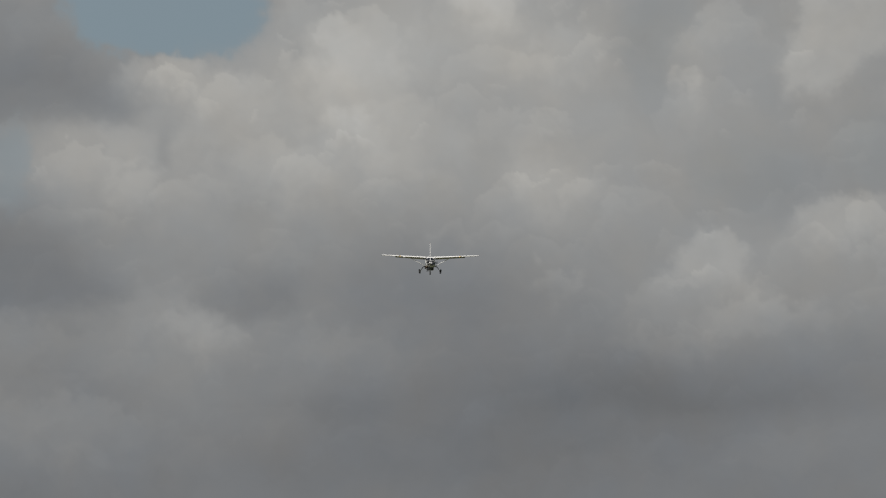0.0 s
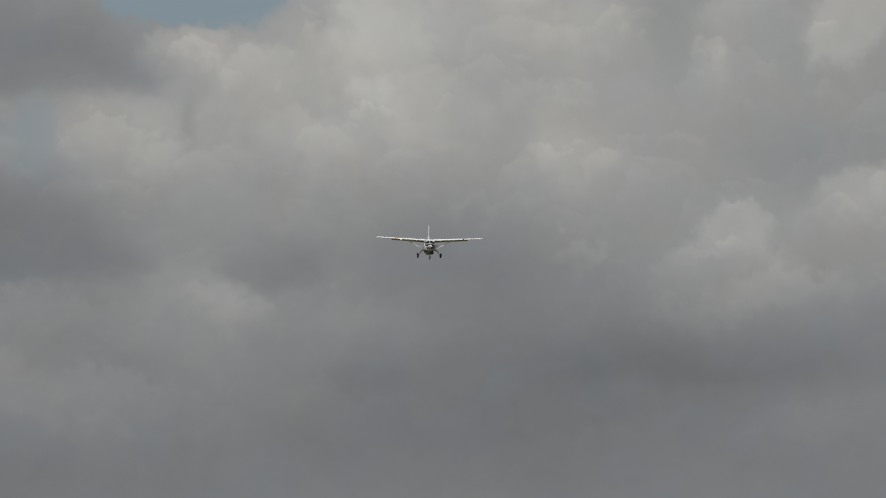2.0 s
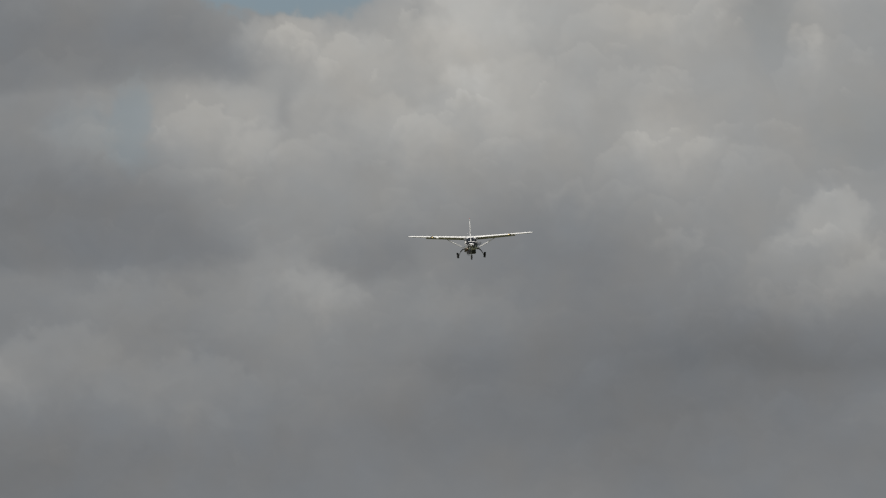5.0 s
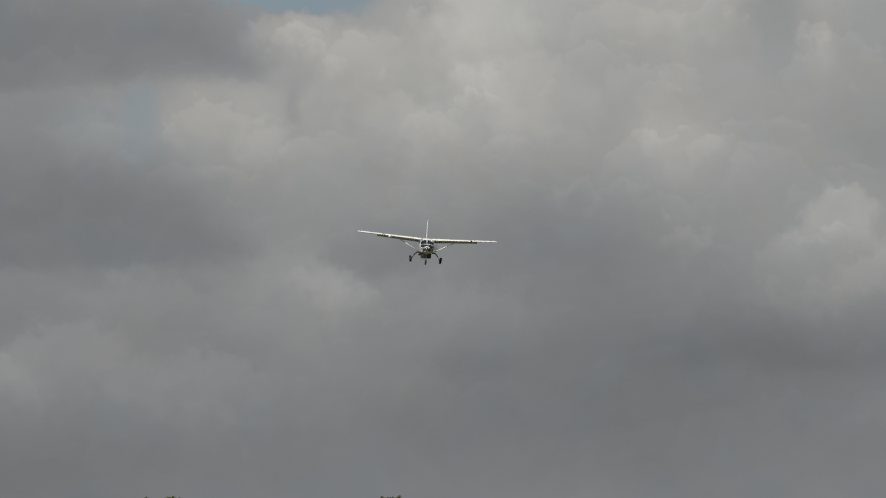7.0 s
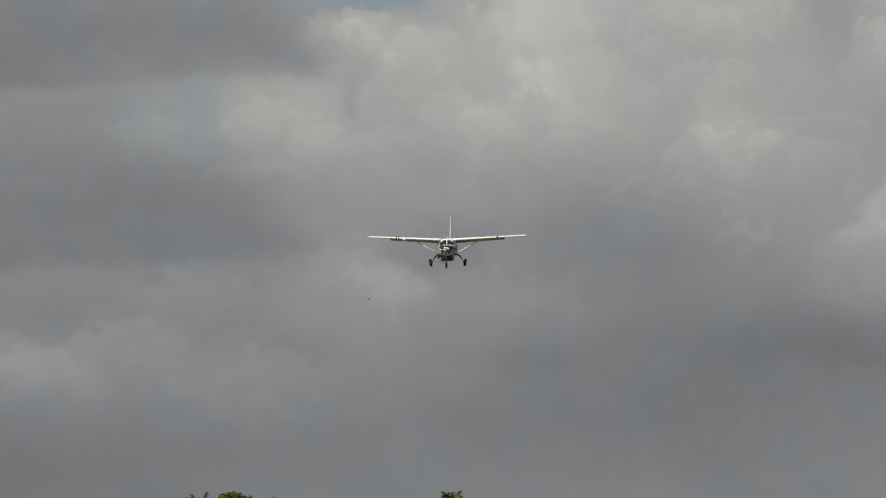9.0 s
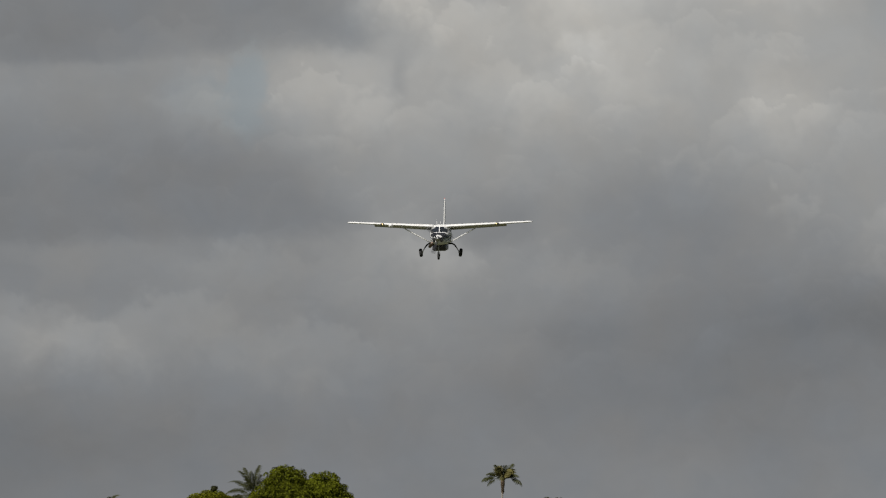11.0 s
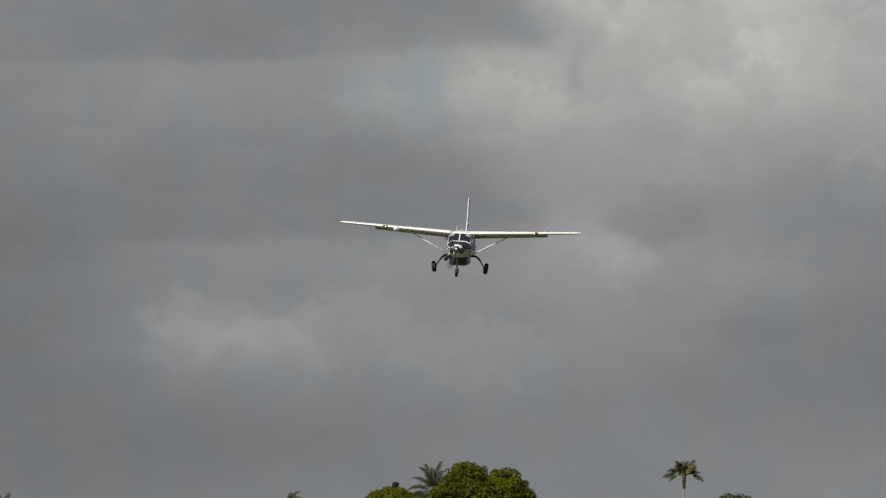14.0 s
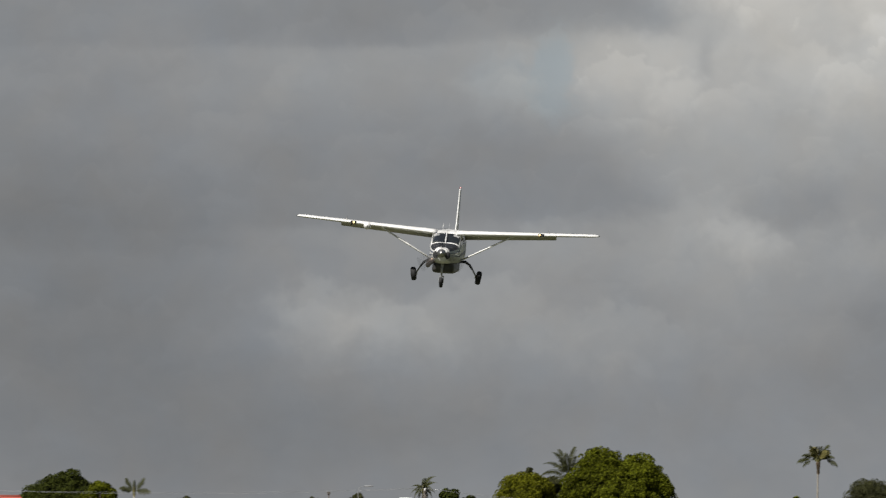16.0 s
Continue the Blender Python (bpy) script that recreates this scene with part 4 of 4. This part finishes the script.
def build_poles():
    spots = []
    for x, y, z in ((-49.70, 400, 7.12), (-33.19, 400, 7.08), (-1.32, 400, 7.24), (19.23, 400, 5.62)):
        spots.append((x, y, z))
        pole = tagged(new("utility_pole"), "weathered wooden utility pole with a crossarm and wires", "utility pole", "utility poles")
        pole.location = (x, y, 0)
        part("shaft", tube("shaft", [(0, 0, -0.3), (0, 0, z)], [0.15, 0.1], WOOD, 10), pole)
        part("crossarm", box("crossarm", (-0.06, -0.7, z - 0.28), (0.06, 0.7, z - 0.16), WOOD, 0.01), pole)
        for s in (-0.6, 0.6):
            part("insulator", lathe("insulator", [(0, 0.04), (0.06, 0.06), (0.12, 0.05), (0.16, 0.02)], ROOF_WHITE, "z", 10), pole, "white insulator", pose(0, s, z - 0.16))
    for a, b, sag in zip(spots, spots[1:], (0.2, 0.22, 0.25)):
        for off, more in ((-0.6, 0.0), (0.6, 0.1)):
            pts = []
            for k in range(17):
                s = k / 16
                pts.append((a[0] + (b[0] - a[0]) * s, a[1] + off, a[2] + (b[2] - a[2]) * s - (sag + more) * 4 * s * (1 - s)))
            tagged(new("power_line", tube("power_line", pts, [0.007] * 17, WIRE, 6)), "pale sagging power line between poles", "cable", "power lines")


build_poles()


def build_street_lamp():
    x, y, z = -8.05, 520, 9.05
    lamp = tagged(new("street_lamp"), "grey street lamp with a curved arm", "street lamp")
    lamp.location = (x, y, 0)
    part("pole", tube("pole", [(0, 0, -0.2), (0, 0, z * 0.6), (0, 0, z - 0.35), (0.12, 0, z - 0.1), (0.45, 0, z + 0.02)], [0.08, 0.06, 0.03, 0.022, 0.022], LAMP_GREY, 10), lamp)
    part("luminaire", lathe("luminaire", [(-0.4, 0.03), (-0.3, 0.06), (0.1, 0.065), (0.45, 0.045), (0.5, 0.02)], LAMP_GREY, "x", 12), lamp, "pale lamp head", pose(0.95, 0, z + 0.05))
    x, y, z = -11.67, 560, 9.10
    mast = tagged(new("mast"), "short grey mast standing among low trees", "mast")
    mast.location = (x, y, 0)
    part("shaft", tube("shaft", [(0, 0, -0.2), (0, 0, z)], [0.08, 0.06], WOOD, 8), mast)
    part("cap", box("cap", (-0.16, -0.12, z - 0.3), (0.16, 0.12, z), WOOD, 0.02), mast)


build_street_lamp()


def build_bird():
    """A small bird in level flight, head to -y of its own space."""
    flyer = tagged(new("bird"), "small dark bird gliding across the cloudy sky", "bird", "birds")
    part("body", lathe("body", [(-0.06, 0.002), (-0.05, 0.012), (-0.035, 0.015), (-0.015, 0.02), (0.015, 0.018), (0.042, 0.009), (0.055, 0.004)], PLUMAGE, "y", 12), flyer)
    part("tail", panel("tail", [(-0.018, aerofoil(0.045, 0.05, 0.042, 0.0)), (0.018, aerofoil(0.045, 0.05, 0.042, 0.0))], PLUMAGE), flyer)
    for s in (-1, 1):
        rows = [(s * x, aerofoil(c, 0.08, lead, up)) for x, c, lead, up in ((0.012, 0.045, -0.025, 0.006), (0.045, 0.04, -0.032, 0.016), (0.08, 0.026, -0.018, 0.014), (0.11, 0.009, 0.008, 0.009))]
        part("wing", panel("wing", rows, PLUMAGE), flyer)
    return flyer


def build_insect():
    """A flying insect with two pairs of clear wings, head to -y of its own space."""
    flyer = tagged(new("insect"), "dark flying insect crossing close before the camera", "insect")
    part("body", lathe("body", [(-0.006, 0.0008), (-0.005, 0.002), (-0.003, 0.0024), (-0.002, 0.0018), (0.0, 0.003), (0.002, 0.0026), (0.005, 0.0018), (0.007, 0.0005)], PLUMAGE, "y", 10), flyer)
    for s in (-1, 1):
        for y, reach in ((-0.001, 0.008), (0.0015, 0.006)):
            rows = [(s * x * reach, aerofoil(c, 0.04, y + k, 0.003)) for x, c, k in ((0.1, 0.001, 0.0), (0.5, 0.0024, -0.0005), (0.9, 0.002, 0.0), (1.0, 0.0006, 0.001))]
            part("wing", panel("wing", rows, MEMBRANE), flyer, "smoky thin wing")
    return flyer


bird, second_bird, insect = build_bird(), build_bird(), build_insect()


# ---- what moves ----
def motions():
    flight = [
        (0, pose(90.50, 890.85, 67.50, 5.22, 0.43, -5.72)),
        (0.5, pose(87.53, 871.09, 65.08, 5.04, -0.21, -4.91)),
        (1, pose(84.52, 851.38, 63.04, 5.08, -0.76, -4.29)),
        (1.5, pose(81.32, 831.72, 61.26, 5.38, -0.47, -3.92)),
        (2, pose(78.37, 812.09, 59.74, 5.15, 0.87, -4.22)),
        (2.5, pose(75.37, 792.55, 57.93, 5.21, 0.83, -4.86)),
        (3, pose(72.34, 773.06, 56.22, 5.13, -1.03, -5.94)),
        (3.5, pose(69.27, 753.63, 54.75, 5.11, -1.86, -5.90)),
        (4, pose(66.20, 734.27, 53.25, 5.07, -1.25, -5.46)),
        (4.5, pose(62.78, 715.01, 51.70, 5.10, -2.11, -4.98)),
        (4.7, pose(61.47, 707.31, 51.09, 5.11, -2.13, -4.80)),
        (6.8, pose(47.80, 627.08, 44.80, 5.18, 3.30, -3.83)),
        (7, pose(46.69, 619.48, 44.21, 5.10, 4.44, -3.40)),
        (7.5, pose(44.01, 600.51, 42.87, 5.18, 6.00, -3.65)),
        (8, pose(41.58, 581.59, 41.47, 5.18, 4.68, -4.36)),
        (8.5, pose(39.23, 562.75, 39.87, 5.08, 0.02, -6.02)),
        (9, pose(36.93, 543.93, 38.49, 4.91, -0.40, -6.54)),
        (9.2, pose(35.83, 536.44, 37.89, 4.94, -0.25, -6.51)),
        (11.3, pose(25.05, 458.39, 31.36, 5.01, -0.07, -6.23)),
        (11.5, pose(23.85, 451.02, 30.74, 5.00, 0.08, -5.63)),
        (12, pose(20.94, 432.61, 29.44, 4.75, 1.19, -4.82)),
        (12.5, pose(18.12, 414.26, 28.20, 4.80, 2.14, -5.68)),
        (13, pose(15.35, 395.96, 26.93, 4.95, 2.65, -5.67)),
        (13.5, pose(12.57, 377.71, 25.69, 5.02, 2.86, -4.97)),
        (14, pose(9.93, 359.51, 24.40, 4.80, 2.98, -4.68)),
        (14.5, pose(7.40, 341.37, 23.02, 4.85, 3.11, -4.58)),
        (15, pose(4.88, 323.28, 21.64, 5.17, 3.09, -4.60)),
        (15.5, pose(2.49, 305.24, 20.31, 4.50, 3.87, -3.82)),
        (16, pose(0.23, 287.25, 19.07, 4.76, 4.22, -3.57)),
    ]
    walk(airplane, flight)
    glide = [
        (0, pose(-125.02, 196.99, 24.06, 0, 0, 90)),
        (7.6, pose(-6.31, 199.49, 14.54, 0, 0, 90)),
        (8, pose(-0.06, 199.62, 14.04, 0, 0, 90)),
        (8.1, pose(1.44, 199.61, 14.03, 0, 0, 90)),
        (8.2, pose(2.87, 199.60, 13.99, 0, 0, 90)),
        (8.3, pose(4.10, 199.59, 13.89, 0, 0, 90)),
        (8.4, pose(5.18, 199.57, 13.74, 0, 0, 90)),
        (9, pose(10.66, 199.40, 13.01, 0, 0, 90)),
        (9.2, pose(12.38, 199.32, 12.53, 0, 0, 90)),
        (11.3, pose(34.04, 198.55, 13.03, 0, 0, 90)),
        (16, pose(82.52, 196.84, 17.35, 0, 0, 90)),
    ]
    walk(bird, glide)
    return_glide = [
        (0, pose(84.96, 195.14, 4.50, 0, 0, -90)),
        (3.2, pose(26.96, 198.46, 5.60, 0, 0, -90)),
        (3.6, pose(20.46, 198.87, 7.36, 0, 0, -90)),
        (3.8, pose(17.00, 199.19, 7.39, 0, 0, -90)),
        (4, pose(13.77, 199.45, 7.34, 0, 0, -90)),
        (4.1, pose(12.16, 199.55, 7.28, 0, 0, -90)),
        (4.2, pose(10.61, 199.64, 7.14, 0, 0, -90)),
        (4.3, pose(9.04, 199.73, 6.96, 0, 0, -90)),
        (4.5, pose(5.81, 199.86, 6.52, 0, 0, -90)),
        (4.6, pose(4.21, 199.91, 6.15, 0, 0, -90)),
        (6.8, pose(-31.55, 202.18, 3.60, 0, 0, -90)),
        (16, pose(-181.06, 211.71, 3.40, 0, 0, -90)),
    ]
    walk(second_bird, return_glide)
    crossing = [
        (0, pose(9.759, 5.916, 8.576, 0, -20, -100)),
        (13, pose(2.959, 7.916, 3.576, 0, -20, -100)),
        (13.5, pose(0.759, 7.916, 2.576, 0, -20, -100)),
        (13.6, pose(0.440, 7.952, 2.454, 0, -20, -100)),
        (13.7, pose(0.106, 7.974, 2.334, 0, -20, -100)),
        (13.8, pose(-0.222, 7.981, 2.198, 0, -20, -100)),
        (13.9, pose(-0.545, 7.973, 2.074, 0, -20, -100)),
        (14.4, pose(-1.819, 8.119, 1.584, 0, -20, -100)),
        (16, pose(-8.000, 3.000, 1.000, 0, -20, -100)),
    ]
    walk(insect, crossing)
    # the clouds drift slowly to one side and down
    walk(clouds, [(0, pose(0, 0, 0, -0.044, 0, -0.220)), (8, pose(0, 0, 0, -0.068, 0, -0.096)), (16, pose(0, 0, 0, -0.092, 0, 0.028))])
    spin = []
    for k in range(961):
        spin.append((k / 60, pose(0, -3.5, -0.96) @ pose(0, 0, 0, 0, 80.0 * k % 360, 0)))
    walk(propeller, spin)


motions()
